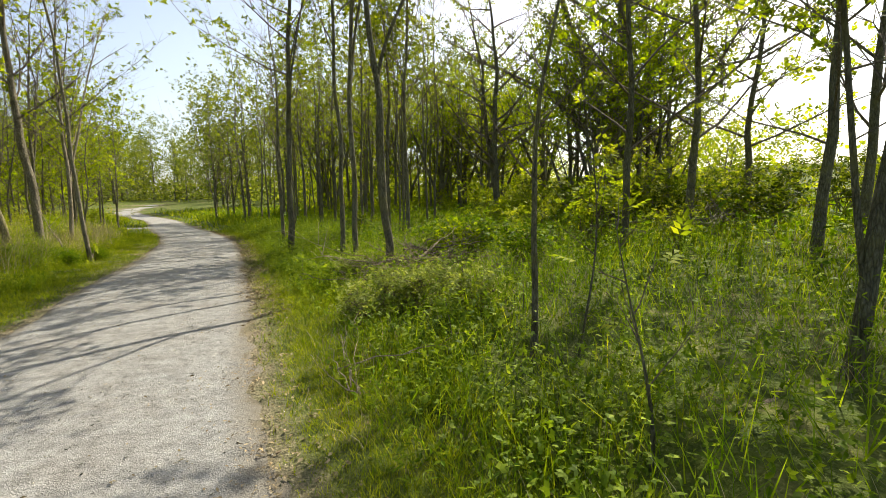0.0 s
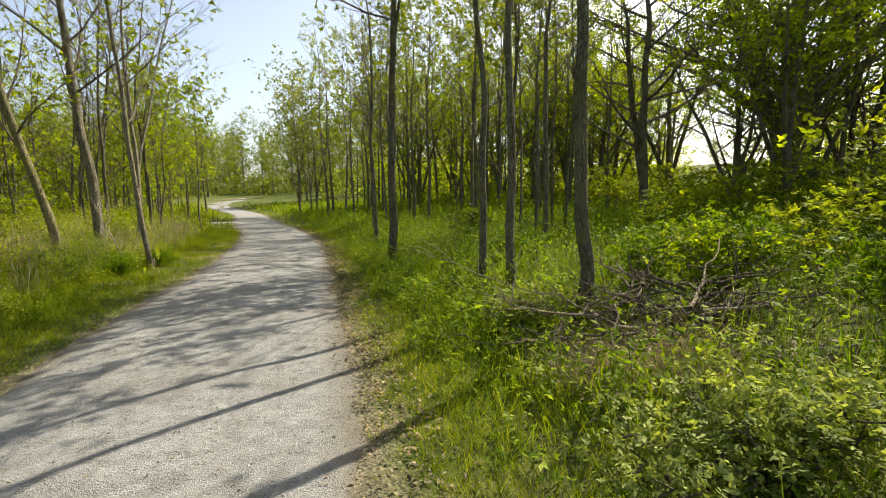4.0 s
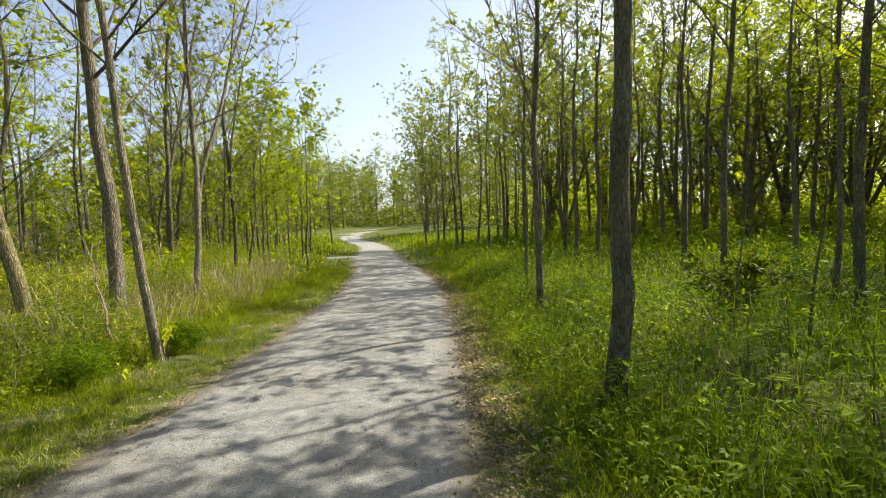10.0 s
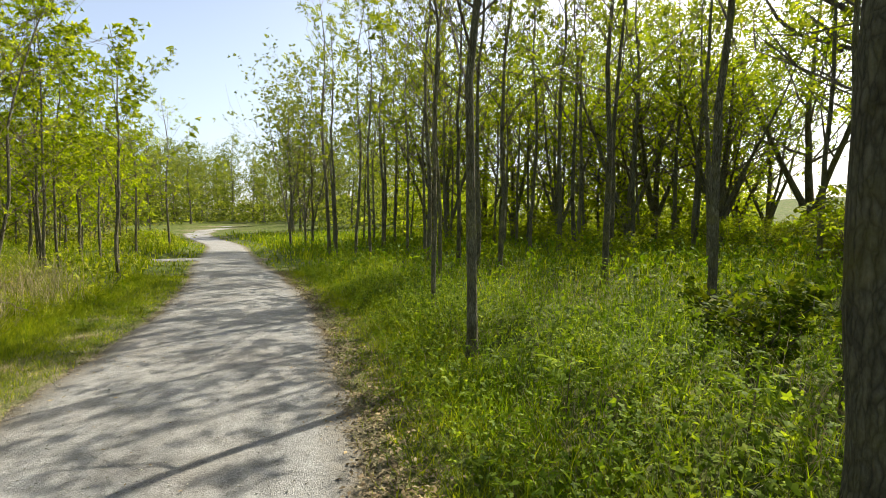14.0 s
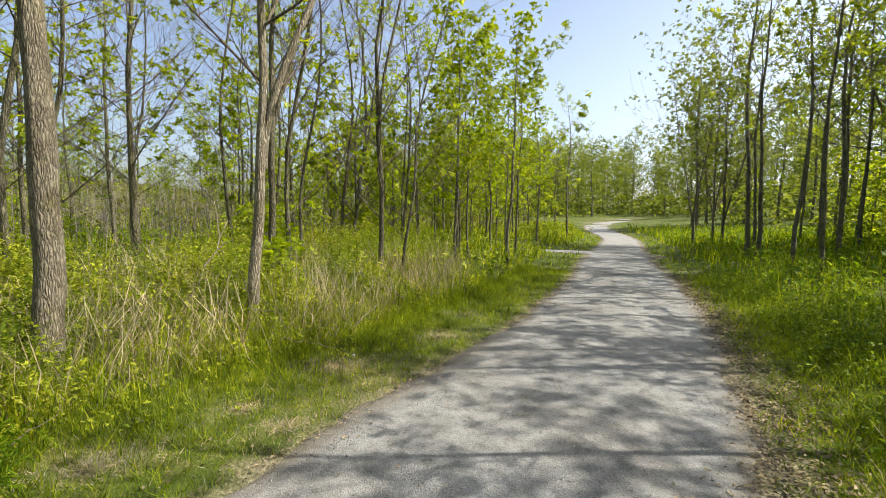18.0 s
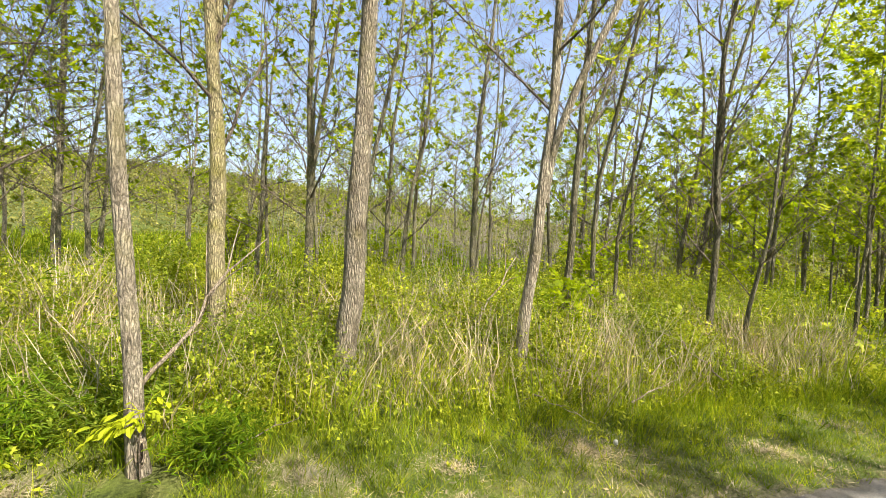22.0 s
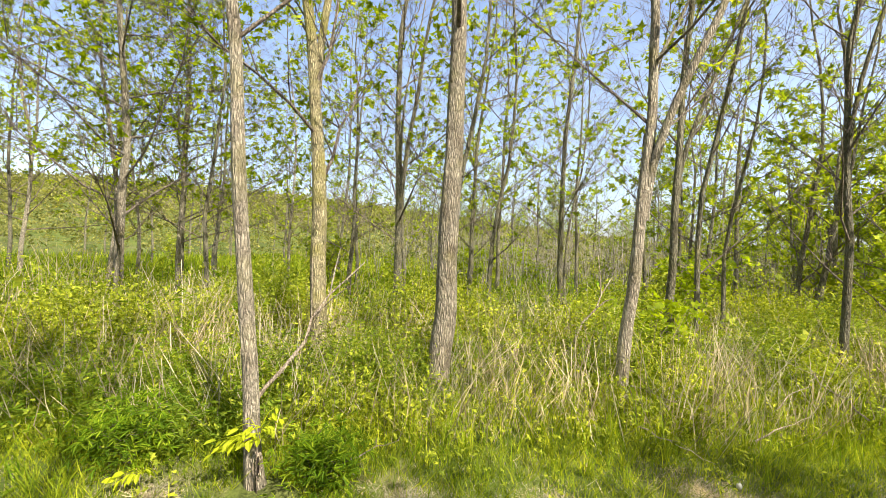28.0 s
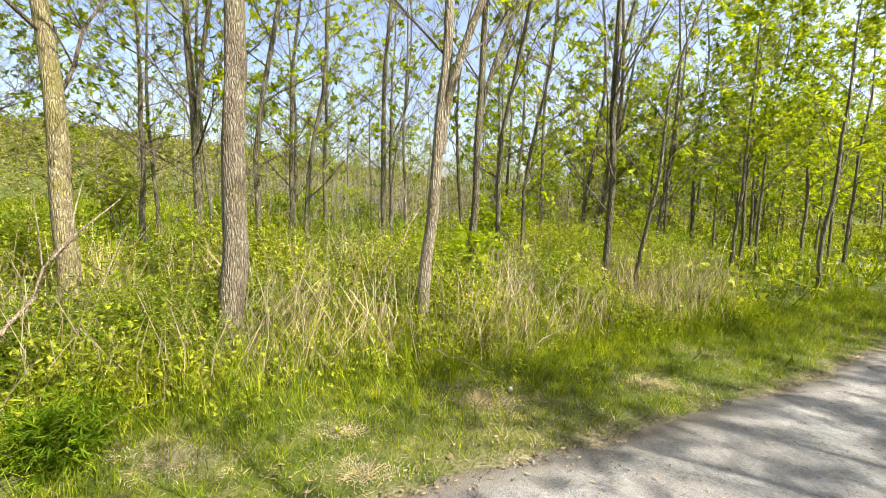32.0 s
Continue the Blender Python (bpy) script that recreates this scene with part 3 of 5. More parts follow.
worn.data.foreach_set("value", (1 - step(-0.05, np.where(flat_x > np.interp(flat_y, TRAIL_LINE[:, 1], TRAIL_LINE[:, 0]), 0.55, 0.30), edge_d)).astype(np.float32))
tagged(ground, "grassy woodland ground with bare soil and a low hill", "ground", kind="structure")


def trail_mesh(name, line, seed, lift):
    rnd = random.Random(seed)
    across = (-1.08, -1.0, -0.88, -0.72, -0.4, 0.0, 0.4, 0.72, 0.88, 1.0, 1.08)
    verts, n = [], len(line)
    wl, wr = [rnd.uniform(0, 6) for _ in range(4)], [rnd.uniform(0, 6) for _ in range(4)]
    for i in range(n):
        a, b = line[max(i - 1, 0)], line[min(i + 1, n - 1)]
        d = Vector((b[0] - a[0], b[1] - a[1])).normalized()
        s = i * 0.3
        for k in across:
            ph = wl if k < 0 else wr
            edge = 0.06 * math.sin(0.9 * s + ph[0]) + 0.06 * math.sin(2.3 * s + ph[1]) + 0.05 * math.sin(5.9 * s + ph[2]) + rnd.uniform(-0.05, 0.05)
            w = line[i][2] * k + (edge if abs(k) > 0.9 else 0) * (1 if k > 0 else -1)
            x, y = line[i][0] + d.y * w, line[i][1] - d.x * w
            z = lift + 0.03 * (1 - k * k) + rnd.uniform(-0.006, 0.006) - (0.07 if abs(k) > 1.01 else 0.012 if abs(k) > 0.95 else 0)
            far = float(step(28, 45, math.hypot(x + 7, y - 15)))
            verts.append((x, y, z + far * (float(land(x, y)[0]) + 0.05) if far else z))
    m = len(across)
    faces = [(i * m + k, i * m + k + 1, (i + 1) * m + k + 1, (i + 1) * m + k) for i in range(n - 1) for k in range(m - 1)]
    me = make_mesh(name, verts, faces, GRAVEL)
    rim = me.attributes.new("rim", "FLOAT", "POINT")
    rim.data.foreach_set("value", [max(0.0, (abs(k) - 0.72) / 0.28) for _ in range(n) for k in across])
    return me


tagged(new("path", trail_mesh("path", TRAIL_LINE, 3, 0.0)), "pale crushed limestone walking trail with ragged edges", "path", kind="structure")
tagged(new("path_side", trail_mesh("path_side", SIDE_LINE, 4, 0.006)), "narrow gravel side trail joining the main trail", "path", kind="structure")

# ---- the trees beside the trail ----
TALL = "slender tall tree with grey-brown bark and sparse spring leaves"
tree("dark trunk with a broken side branch near the trail", 16, -7.4, 6.42, 11.0, 0.095, lean=(-0.045, -0.05), first=0.3, limbs=15, per=3, keep=0.75, fine=True)
tree("slender pale-barked tree leaning over the weeds", 17, -8.5, 5.35, 9.5, 0.058, lean=(-0.08, -0.06), first=0.26, limbs=18, per=2, template=STAR, twiglets=2, keep=0.4, fine=True, bark=BARK_PALE)
tree(TALL, 18, -10.4, 6.1, 9.5, 0.06, lean=(-0.05, -0.05), first=0.2, limbs=18, per=2, template=STAR, twiglets=2, keep=0.4, forks=[(2.0, -0.12, 0.08, 0.7)])
HOLLOW = tree("slim tree with flaking bark and a hollow foot", 11, -9.75, 12.75, 10.5, 0.058, lean=(0.018, -0.135), sway=0.10, first=0.28, limbs=17, limb_len=0.24, bark=BARK_PALE, subs=8, twiglets=3, fine=True, template=STAR, size=0.9, per=2, keep=0.30)
tree("leaning tree with mossy furrowed bark in dry stalks", 12, -11.35, 12.2, 11.0, 0.092, lean=(-0.12, -0.17), forks=[(3.4, -0.3, 0.0, 0.7)], first=0.2, limbs=16, bark=BARK_GOLD, subs=8, twiglets=3, fine=True, template=STAR, size=0.9, per=2, keep=0.27)
tree("stout tree with deeply furrowed brown bark in dry stalks", 13, -11.65, 13.4, 12.0, 0.118, lean=(-0.05, -0.014), first=0.3, limbs=17, limb_len=0.26, bark=BARK_PALE, subs=8, twiglets=3, fine=True, template=STAR, size=0.9, per=2, keep=0.2)
tree("forked young tree with a thin trunk splitting at eye height", 14, -12.2, 15.2, 9.5, 0.07, lean=(-0.005, 0.03), forks=[(2.0, 0.02, 0.33, 0.8), (3.3, 0.05, 0.42, 0.35)], first=0.3, limbs=11, bark=BARK_PALE, subs=8, twiglets=3, fine=True, template=STAR, size=0.9, per=2, keep=0.25)
tree("dark twin-stemmed tree behind the forked one", 15, -13.9, 15.8, 9.5, 0.058, lean=(0.04, 0.03), forks=[(2.3, -0.1, 0.3, 0.7)], first=0.25, limbs=13, subs=8, twiglets=3, fine=True, template=STAR, size=0.9, per=2, keep=0.24)
for i, (x, y, h, r, lx, ly, fork) in enumerate([
        (-14.4, 16.35, 9.2, 0.055, 0.013, 0.03, 0),
        (-14.2, 17.9, 10.0, 0.066, 0.0, 0.017, 1), (-14.3, 18.4, 7.0, 0.04, 0.08, 0.12, 0), (-18.4, 19.3, 9.5, 0.075, 0.0, 0.05, 1),
        (-18.2, 18.85, 9.0, 0.065, 0.0, 0.03, 0), (-17.3, 20.2, 8.5, 0.05, 0.0, 0.03, 0), (-15.2, 11.4, 11.0, 0.10, -0.07, -0.047, 1), 
        (-17.1, 15.9, 9.0, 0.05, 0.0, 0.0, 0), (-15.68, 16.97, 8.5, 0.045, 0.0, 0.03, 0), (-19.6, 14.3, 8.5, 0.05, 0.0, 0.02, 0),
        (-13.96, 5.64, 9.0, 0.07, 0.0, -0.03, 1), (-14.74, 6.65, 9.0, 0.062, 0.0, -0.03, 0), (-17.2, 2.4, 9.0, 0.06, 0.0, -0.03, 1), (-17.7, 7.2, 8.5, 0.05, 0.0, -0.03, 0), (-15.4, 0.6, 9.5, 0.075, 0.0, -0.03, 1), (-20.0, 21.8, 8.0, 0.055, 0.0, 0.0, 0), (-13.9, 12.9, 10.0, 0.055, 0.0, 0.02, 0), (-15.7, 13.1, 9.0, 0.06, 0.0, 0.02, 0), (-16.6, 10.95, 9.0, 0.05, 0.0, -0.02, 0)]):
    tree(TALL if r > 0.055 else "thin young tree with a bare lower stem and sparse leaves", 30 + i, x, y, h, 0.85 * r, lean=(lx, ly), forks=[(2.2 + 0.4 * (i % 3), 0.05, 0.15, 0.7)] if fork else (), first=0.13, limbs=30 if y < 8 else 22, limb_len=0.28 if y < 8 else 0.23, per=2, template=STAR, size=0.9, twiglets=3 if y < 13.5 else 2, keep=0.42 if y < 8 else 0.24 if y < 13.5 else 0.16, rise=0.5 if y < 8 else 0.8, sway=0.3, limb_r=0.28, subs=8 if y < 8 else 6, bark=BARK_PALE if x < -13.5 and y < 8 else BARK)
# bright young trees further on, left of the trail
for i, (x, y, h, r) in enumerate([(-17.2, 21.9, 7.0, 0.045), (-15.8, 22.7, 6.8, 0.05), (-18.7, 23.1, 7.5, 0.05), (-18.1, 23.1, 7.0, 0.042), (-19.0, 26.1, 7.2, 0.05), (-20.5, 24.6, 7.0, 0.05), (-21.2, 27.6, 7.0, 0.05), (-22.5, 26.0, 7.5, 0.06)]):
    tree("young tree with bright yellow-green leaves", 60 + i, x, y, h, r, leaf=(LEAF_LIME, LEAF)[i % 2], first=0.22, limbs=18, limb_len=0.30, rise=0.8, subs=7, per=4, template=STAR, size=1.05, keep=0.62, spread=0.09, lean=(0.0, 0.0))
# branchy trees south of the hollow tree, their low limbs held out level
for i, (x, y, h, r) in enumerate([(-12.1, 8.3, 8.0, 0.075), (-15.2, 6.2, 7.5, 0.06), (-14.0, 8.1, 7.0, 0.05), (-17.0, 9.4, 7.5, 0.06)]):
    tree("branchy tree with level lower limbs and sparse young leaves", 64 + i, x, y, h, r, leaf=LEAF_LIME, bark=BARK_PALE if i == 0 else BARK, lean=(0.02, 0.0), first=0.16, limbs=24, limb_len=0.36, rise=0.45, subs=8, twiglets=2, per=2, template=STAR, size=1.0, keep=0.28, spread=0.09)
# the hollow at the slim tree's foot: its shade painted near-black inside a callused lip
hb, lip, rim_pts = Buf(), Buf(), []
hole_way = Vector((0.62, 0.78, 0))
hole_side = Vector((-hole_way.y, hole_way.x, 0))
for k in range(14):
    a = 2 * math.pi * k / 14
    rim_pts.append(hole_way * (0.074 - 0.010 * math.cos(a) ** 2) + hole_side * 0.024 * math.cos(a) + Vector((0.0, -0.02, 0.20 + 0.085 * math.sin(a))))
hb.v = rim_pts + [hole_way * 0.079 + Vector((0, -0.02, 0.20))]
hb.f = [(k, (k + 1) % 14, 14) for k in range(14)]
tube(lip, rim_pts + [rim_pts[0]], [0.014] * 15, 6)
HOLE = bark_material("rotten_wood", (0.010, 0.008, 0.006), (0.03, 0.024, 0.018))
part("hollow", make_mesh("hollow", hb.v, hb.f, HOLE), HOLLOW, "rotted hollow, its inner shade painted dark")
part("callus", make_mesh("callus", lip.v, lip.f, DEAD), HOLLOW, "pale bare wood")
# right of the trail
tree("tree with dark furrowed bark close to the trail", 71, -4.32, 13.08, 11.5, 0.094, lean=(0.037, 0.01), sway=0.05, first=0.42, limbs=19, limb_len=0.31, rise=0.8, forks=[(4.4, 0.2, 0.05, 0.5)], fine=True, template=STAR, per=4, subs=8, spread=0.09, keep=0.75)
tree("slim tree with a straight dark trunk in tall grass", 72, -2.2, 10.05, 10.5, 0.056, lean=(0.007, 0.02), first=0.42, limbs=16, limb_len=0.32, subs=8, spread=0.09, fine=True, template=STAR, per=4, keep=0.55)
tree("slim tree with a straight dark trunk in tall grass", 73, -1.8, 9.5, 11.0, 0.060, lean=(0.014, -0.011), first=0.42, forks=[(3.6, 0.15, 0.1, 0.7)], limbs=15, limb_len=0.32, subs=8, spread=0.09, fine=True, template=STAR, per=4, keep=0.55)
tree("tree with a crooked foot and dark bark", 74, -1.06, 8.63, 11.5, 0.076, lean=(-0.03, -0.04), kink=0.10, first=0.42, forks=[(3.5, 0.36, 0.12, 0.6)], limbs=17, limb_len=0.34, subs=8, spread=0.09, fine=True, template=STAR, per=4, keep=0.85)
tree("slender tree with a thin side stem rising from its foot", 75, 2.85, 3.15, 10.5, 0.055, lean=(0.10, -0.02), forks=[(0.45, -0.10, 0.06, 0.4)], first=0.16, limbs=22, limb_len=0.27, rise=0.6, fine=True, template=STAR, subs=8, per=4, keep=0.6, spread=0.09, wig=0.04)
tree("straight dark tree behind fallen branches", 77, 5.6, 6.9, 10.5, 0.085, lean=(0.02, 0.0), first=0.16, limbs=20, limb_len=0.30, rise=0.6, template=STAR, subs=8, per=4, keep=0.5, spread=0.09)
tree("twin-trunked dark tree with wide low limbs", 76, 2.25, 19.0, 11.0, 0.15, lean=(-0.013, 0.04), forks=[(0.7, -0.11, 0.1, 0.85)], first=0.22, limbs=18, limb_len=0.32, limb_r=0.4, rise=0.4, fine=True, template=STAR, per=4, keep=0.09)
for i, (x, y, h, r, lx) in enumerate([(-1.08, 14.3, 10.5, 0.07, 0.01), (-1.8, 15.85, 10.0, 0.062, 0.0), (-1.3, 15.0, 8.0, 0.04, 0.04), (-5.76, 16.75, 9.0, 0.068, 0.0), (-6.6, 19.2, 9.0, 0.045, 0.0),
                                      (-7.0, 26.6, 11.0, 0.075, 0.0), (-9.7, 31.2, 11.0, 0.07, 0.0), (-3.7, 27.6, 11.5, 0.09, 0.0), (1.1, 31.1, 11.0, 0.09, 0.0), (-5.6, 24.3, 11.0, 0.08, 0.02),
                                      (-6.9, 21.8, 9.0, 0.05, 0.0), (-3.3, 22.0, 10.5, 0.075, 0.01), (-3.0, 17.4, 10.5, 0.055, 0.02), (-1.6, 17.4, 10.0, 0.045, 0.0), (-0.6, 18.5, 9.5, 0.048, 0.0), (-0.3, 17.5, 9.5, 0.052, 0.02),
                                      (-10.2, 27.4, 9.5, 0.06, 0.0), (-8.6, 29.2, 10.5, 0.07, 0.0)]):
    tree("straight dark-trunked tree in the tall grass" if r > 0.05 else "thin dark sapling in the tall grass", 80 + i, x, y, h, r, leaf=LEAF_WOOD, lean=(lx, -0.03), first=0.34, limbs=20, limb_len=0.38 if x == -3.0 else 0.26, subs=8, per=6 if x == -3.0 else 4, template=STAR, spread=0.10, keep=0.5 * (0.08 if -7.5 < x < -5.7 and y < 23 else 0.45 if x == -5.6 else 2.0 if x == -3.0 else 0.5 if x == -1.08 else 0.2 if x == -1.3 else 0.8 if y > 25 else 1.6 if x == -1.8 else 0.5 if x == -1.6 else 0.9 if x < -1.5 else 0.1))
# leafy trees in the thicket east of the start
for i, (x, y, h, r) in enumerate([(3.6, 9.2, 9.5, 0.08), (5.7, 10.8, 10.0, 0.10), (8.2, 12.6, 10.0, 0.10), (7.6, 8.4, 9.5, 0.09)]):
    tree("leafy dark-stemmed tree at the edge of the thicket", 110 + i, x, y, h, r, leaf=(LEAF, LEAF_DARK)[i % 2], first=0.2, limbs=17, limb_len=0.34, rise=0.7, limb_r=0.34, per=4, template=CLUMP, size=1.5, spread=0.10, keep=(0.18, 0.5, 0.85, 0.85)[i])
# the pair where the trail bends
for i, (x, y) in enumerate([(-19.6, 40.4), (-17.9, 40.0), (-18.8, 40.9)]):
    tree("open-crowned tree with sparse leaves beside the bend", 105 + i, x, y, 11.5 - 2.0 * (i == 2), 0.08, leaf=LEAF_GREY, first=0.14, limbs=26, limb_len=0.40, rise=1.15, subs=7, forks=[(0.9, -0.24, 0.1, 0.75), (1.3, 0.2, -0.1, 0.7)] if i != 1 else [(1.0, 0.22, 0.05, 0.75)], per=2, template=STAR_FAR, size=1.05, spread=0.14, keep=0.5)
# saplings in the grass by the start
for i, (x, y, h, r) in enumerate([(0.8, 4.05, 4.6, 0.034), (1.25, 4.2, 2.6, 0.014), (1.1, 2.35, 1.45, 0.014), (-2.6, 14.6, 2.8, 0.016), (-3.2, 14.9, 2.4, 0.014), (-1.9, 12.4, 2.6, 0.015)]):
    tree("thin bare-stemmed sapling standing in grass", 120 + i, x, y, h, r, lean=(0.05, -0.047) if i == 0 else (0.0, 0.0), sway=0.2, first=0.35, limbs=7, limb_len=0.25, subs=3, per=1, size=0.6, keep=0.15, group="saplings", category="sapling")

# ---- woods: variants, then copies ----
W = "slender woodland tree among others, dark trunk and light green leaves"
WOODS = [tree(W, 140 + i, x, y, 10.0 + i * 0.6, 0.065 + 0.008 * i, first=0.34, limbs=12, subs=4, per=3, template=PINNATE_SMALL, size=1.5, keep=0.65, leaf=LEAF_WOOD, group="woodland trees")
         for i, (x, y) in enumerate([(-8.2, 34.5), (-5.0, 33.0), (-11.8, 37.5), (-2.6, 30.8)])]
plant_copies(WOODS, scatter_spots(1, 52, (-16, 4, 23.0, 50), 1.4, 2.5, lambda x, y: x > -11.5 - 0.35 * (y - 24) and y > 22 - 0.2 * x), 1)
T = "low spreading thicket tree with dense yellow-green leaves"
THICKET = [tree(T, 150 + i, x, y, 7.0 + i, 0.13, leaf=(LEAF, LEAF_LIME, LEAF_LIME)[i], first=0.26, limbs=13, limb_len=0.42, rise=0.6, forks=[(0.3, 0.35, 0.1, 0.8), (0.3, -0.3, 0.25, 0.8), (0.5, 0.0, -0.35, 0.7)], subs=4, per=3, template=CLUMP_FAR, size=0.66, keep=0.72, spread=0.25, group="thicket", limb_r=0.36)
           for i, (x, y) in enumerate([(0.5, 38.5), (4.5, 35.0), (8.0, 38.0)])]
plant_copies(THICKET, scatter_spots(2, 16, (-11, 8, 31, 46), 3.0, 3.0, lambda x, y: y > 33 - 0.6 * x), 2, 1.1, 1.45)
plant_copies(THICKET, [(6.2, 19.0), (5.9, 21.6), (7.6, 20.4), (9.5, 21.5)], 9, 0.85, 1.1)
plant_copies(THICKET, [(6.8, 23.2), (12.0, 26.0), (11.0, 22.5), (14.5, 24.0)], 10, 0.5, 0.7)
for i, (x, y) in enumerate([(9.3, 20.2), (9.9, 20.6), (8.8, 20.9)]):
    tree("dark-stemmed leafy tree near the old oak", 165 + i, x, y, 10.0, 0.10, leaf=LEAF, first=0.15, limbs=16, limb_len=0.32, rise=0.7, per=3, template=CLUMP, size=1.6, spread=0.12)
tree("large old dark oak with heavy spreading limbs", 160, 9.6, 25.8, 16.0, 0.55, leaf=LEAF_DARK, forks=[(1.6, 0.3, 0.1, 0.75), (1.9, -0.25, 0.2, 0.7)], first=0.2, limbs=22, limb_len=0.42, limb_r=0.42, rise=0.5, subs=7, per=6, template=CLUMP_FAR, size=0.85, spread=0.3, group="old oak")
L = "young woodland tree with thin trunk and yellow-green leaves"
LEFT = [tree(L, 170 + i, x, y, 7.5 + i, 0.055 + 0.01 * i, leaf=(LEAF_LIME, LEAF, LEAF)[i], first=0.26, limbs=12, limb_len=0.3, subs=4, per=3, template=PINNATE_SMALL, size=1.35, keep=0.5, group="woodland trees west of the trail")
        for i, (x, y) in enumerate([(-24.5, 24.0), (-23.5, 32.0), (-26.5, 38.0)])]
plant_copies(LEFT, scatter_spots(3, 40, (-46, -19, 17, 60), 2.0, 1.8, lambda x, y: x < -19.5 - 0.72 * max(0, y - 27)), 3)
Y = "leafy young tree branching low, yellow-green leaves"
YOUNG = [tree(Y, 175 + i, x, y, 5.2 + 0.7 * i, 0.045, leaf=(LEAF, LEAF_LIME)[i], first=0.16, limbs=17, limb_len=0.34, rise=0.7, subs=6, per=3, template=STAR_FAR, size=1.1, keep=0.62, spread=0.12, group="woodland trees west of the trail")
         for i, (x, y) in enumerate([(-24.0, 22.6), (-24.5, 30.0)])]
plant_copies(YOUNG, scatter_spots(31, 30, (-40, -21, 19.5, 42), 2.0, 1.8, lambda x, y: x < -21 - 0.72 * max(0, y - 27)), 31, 0.75, 1.25)
plant_copies(YOUNG, scatter_spots(32, 16, (-40, -25, 16, 23), 1.9, 1.8, lambda x, y: y > 15.5 - 0.12 * (7 + x)), 32, 0.7, 1.1)
BARE = [tree("thin nearly bare tree with few small leaves", 180 + i, x, y, 8.0 + i, 0.06, leaf=LEAF, first=0.16, limbs=22, limb_len=0.28, rise=0.8, subs=6, twiglets=2, per=2, keep=0.34, template=STAR_FAR, size=0.8, group="sparse trees on the flat")
        for i, (x, y) in enumerate([(-20.5, 11.5), (-19.6, 8.2), (-22.5, 14.5)])]
plant_copies(BARE, scatter_spots(4, 44, (-48, -15.5, -16, 19), 2.2, 2.5), 4, 0.75, 1.2)
F = "distant woodland tree, its leaves paled with painted haze"
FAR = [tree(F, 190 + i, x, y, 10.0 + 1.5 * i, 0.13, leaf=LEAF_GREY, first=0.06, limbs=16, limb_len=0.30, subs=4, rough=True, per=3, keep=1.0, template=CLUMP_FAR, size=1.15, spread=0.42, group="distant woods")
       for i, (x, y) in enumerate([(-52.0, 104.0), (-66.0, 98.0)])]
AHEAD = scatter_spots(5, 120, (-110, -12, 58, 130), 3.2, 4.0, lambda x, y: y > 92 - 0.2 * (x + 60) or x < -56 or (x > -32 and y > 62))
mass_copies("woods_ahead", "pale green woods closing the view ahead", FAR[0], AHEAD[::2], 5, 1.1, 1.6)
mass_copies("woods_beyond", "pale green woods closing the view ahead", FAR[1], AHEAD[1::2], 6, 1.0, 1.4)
mass_copies("hill_trees", "small trees scattered over the hillside", FAR[0], scatter_spots(6, 50, (-140, -60, -70, 60), 7.0), 6, 0.35, 0.6)
mass_copies("woods_west", "hazy scattered trees across the western flat", FAR[1], scatter_spots(11, 36, (-95, -40, -6, 60), 5.0), 11, 0.55, 0.85)
mass_copies("hedgerow", "distant hedgerow trees beyond the field", FAR[1], scatter_spots(7, 30, (40, 200, 110, 240), 9.0), 7, 0.5, 0.8)
mass_copies("woods_behind", "woods behind the start of the walk", FAR[0], scatter_spots(8, 18, (-40, 40, -70, -20), 6.0), 8, 0.8, 1.1)
n = 7500
rs = np.random.default_rng(8)
x, y = rs.uniform(-115, -8, n), rs.uniform(56, 135, n)
keep = (off_trail(x, y) > 3) & ((y > 90 - 0.2 * (x + 60)) | (x < -57) | ((x > -31) & (y > 62)))
x, y = x[keep], y[keep]
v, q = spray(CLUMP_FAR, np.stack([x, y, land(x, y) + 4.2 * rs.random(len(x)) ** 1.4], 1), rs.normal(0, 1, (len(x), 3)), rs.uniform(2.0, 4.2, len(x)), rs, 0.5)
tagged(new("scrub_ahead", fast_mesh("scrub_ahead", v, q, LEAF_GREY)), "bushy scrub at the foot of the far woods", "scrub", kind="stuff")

# ---- undergrowth ----
WALKED = np.array([(-7.3, 15.3), (-7.0, 14.6), (-6.0, 12.8), (-5.1, 10.9), (-3.6, 8.2), (-2.6, 5.6), (-1.3, 2.6), (0.0, 0.0)])


HOLE_AT = (-9.58, 12.90)  # trodden ground in front of the hollow tree


def side_of(x, y):
    """Metres to the right of the trail's middle, looking along it."""
    return x - np.interp(y, TRAIL_LINE[:, 1], TRAIL_LINE[:, 0])


def strewn(rng, count, reach, power, least=0.35, inner=-0.02):
    """Random places round the walked line, thinning outwards; off the trail."""
    u = rng.uniform(0, len(WALKED) - 1.001, count)
    i = u.astype(int)
    p = WALKED[i] + (WALKED[i + 1] - WALKED[i]) * (u - i)[:, None]
    r = least + reach * rng.random(count) ** power
    a = rng.uniform(0, 2 * math.pi, count)
    x, y = p[:, 0] + r * np.cos(a), p[:, 1] + r * np.sin(a)
    d = off_trail(x, y)
    ok = (np.hypot(x + 0.45, y - 7.8) > 0.4 + 0.6 * rng.random(count)) & (d > inner) & (y > -1.0 - 0.8 * np.abs(x)) & (y > -4)
    return x[ok], y[ok], d[ok]


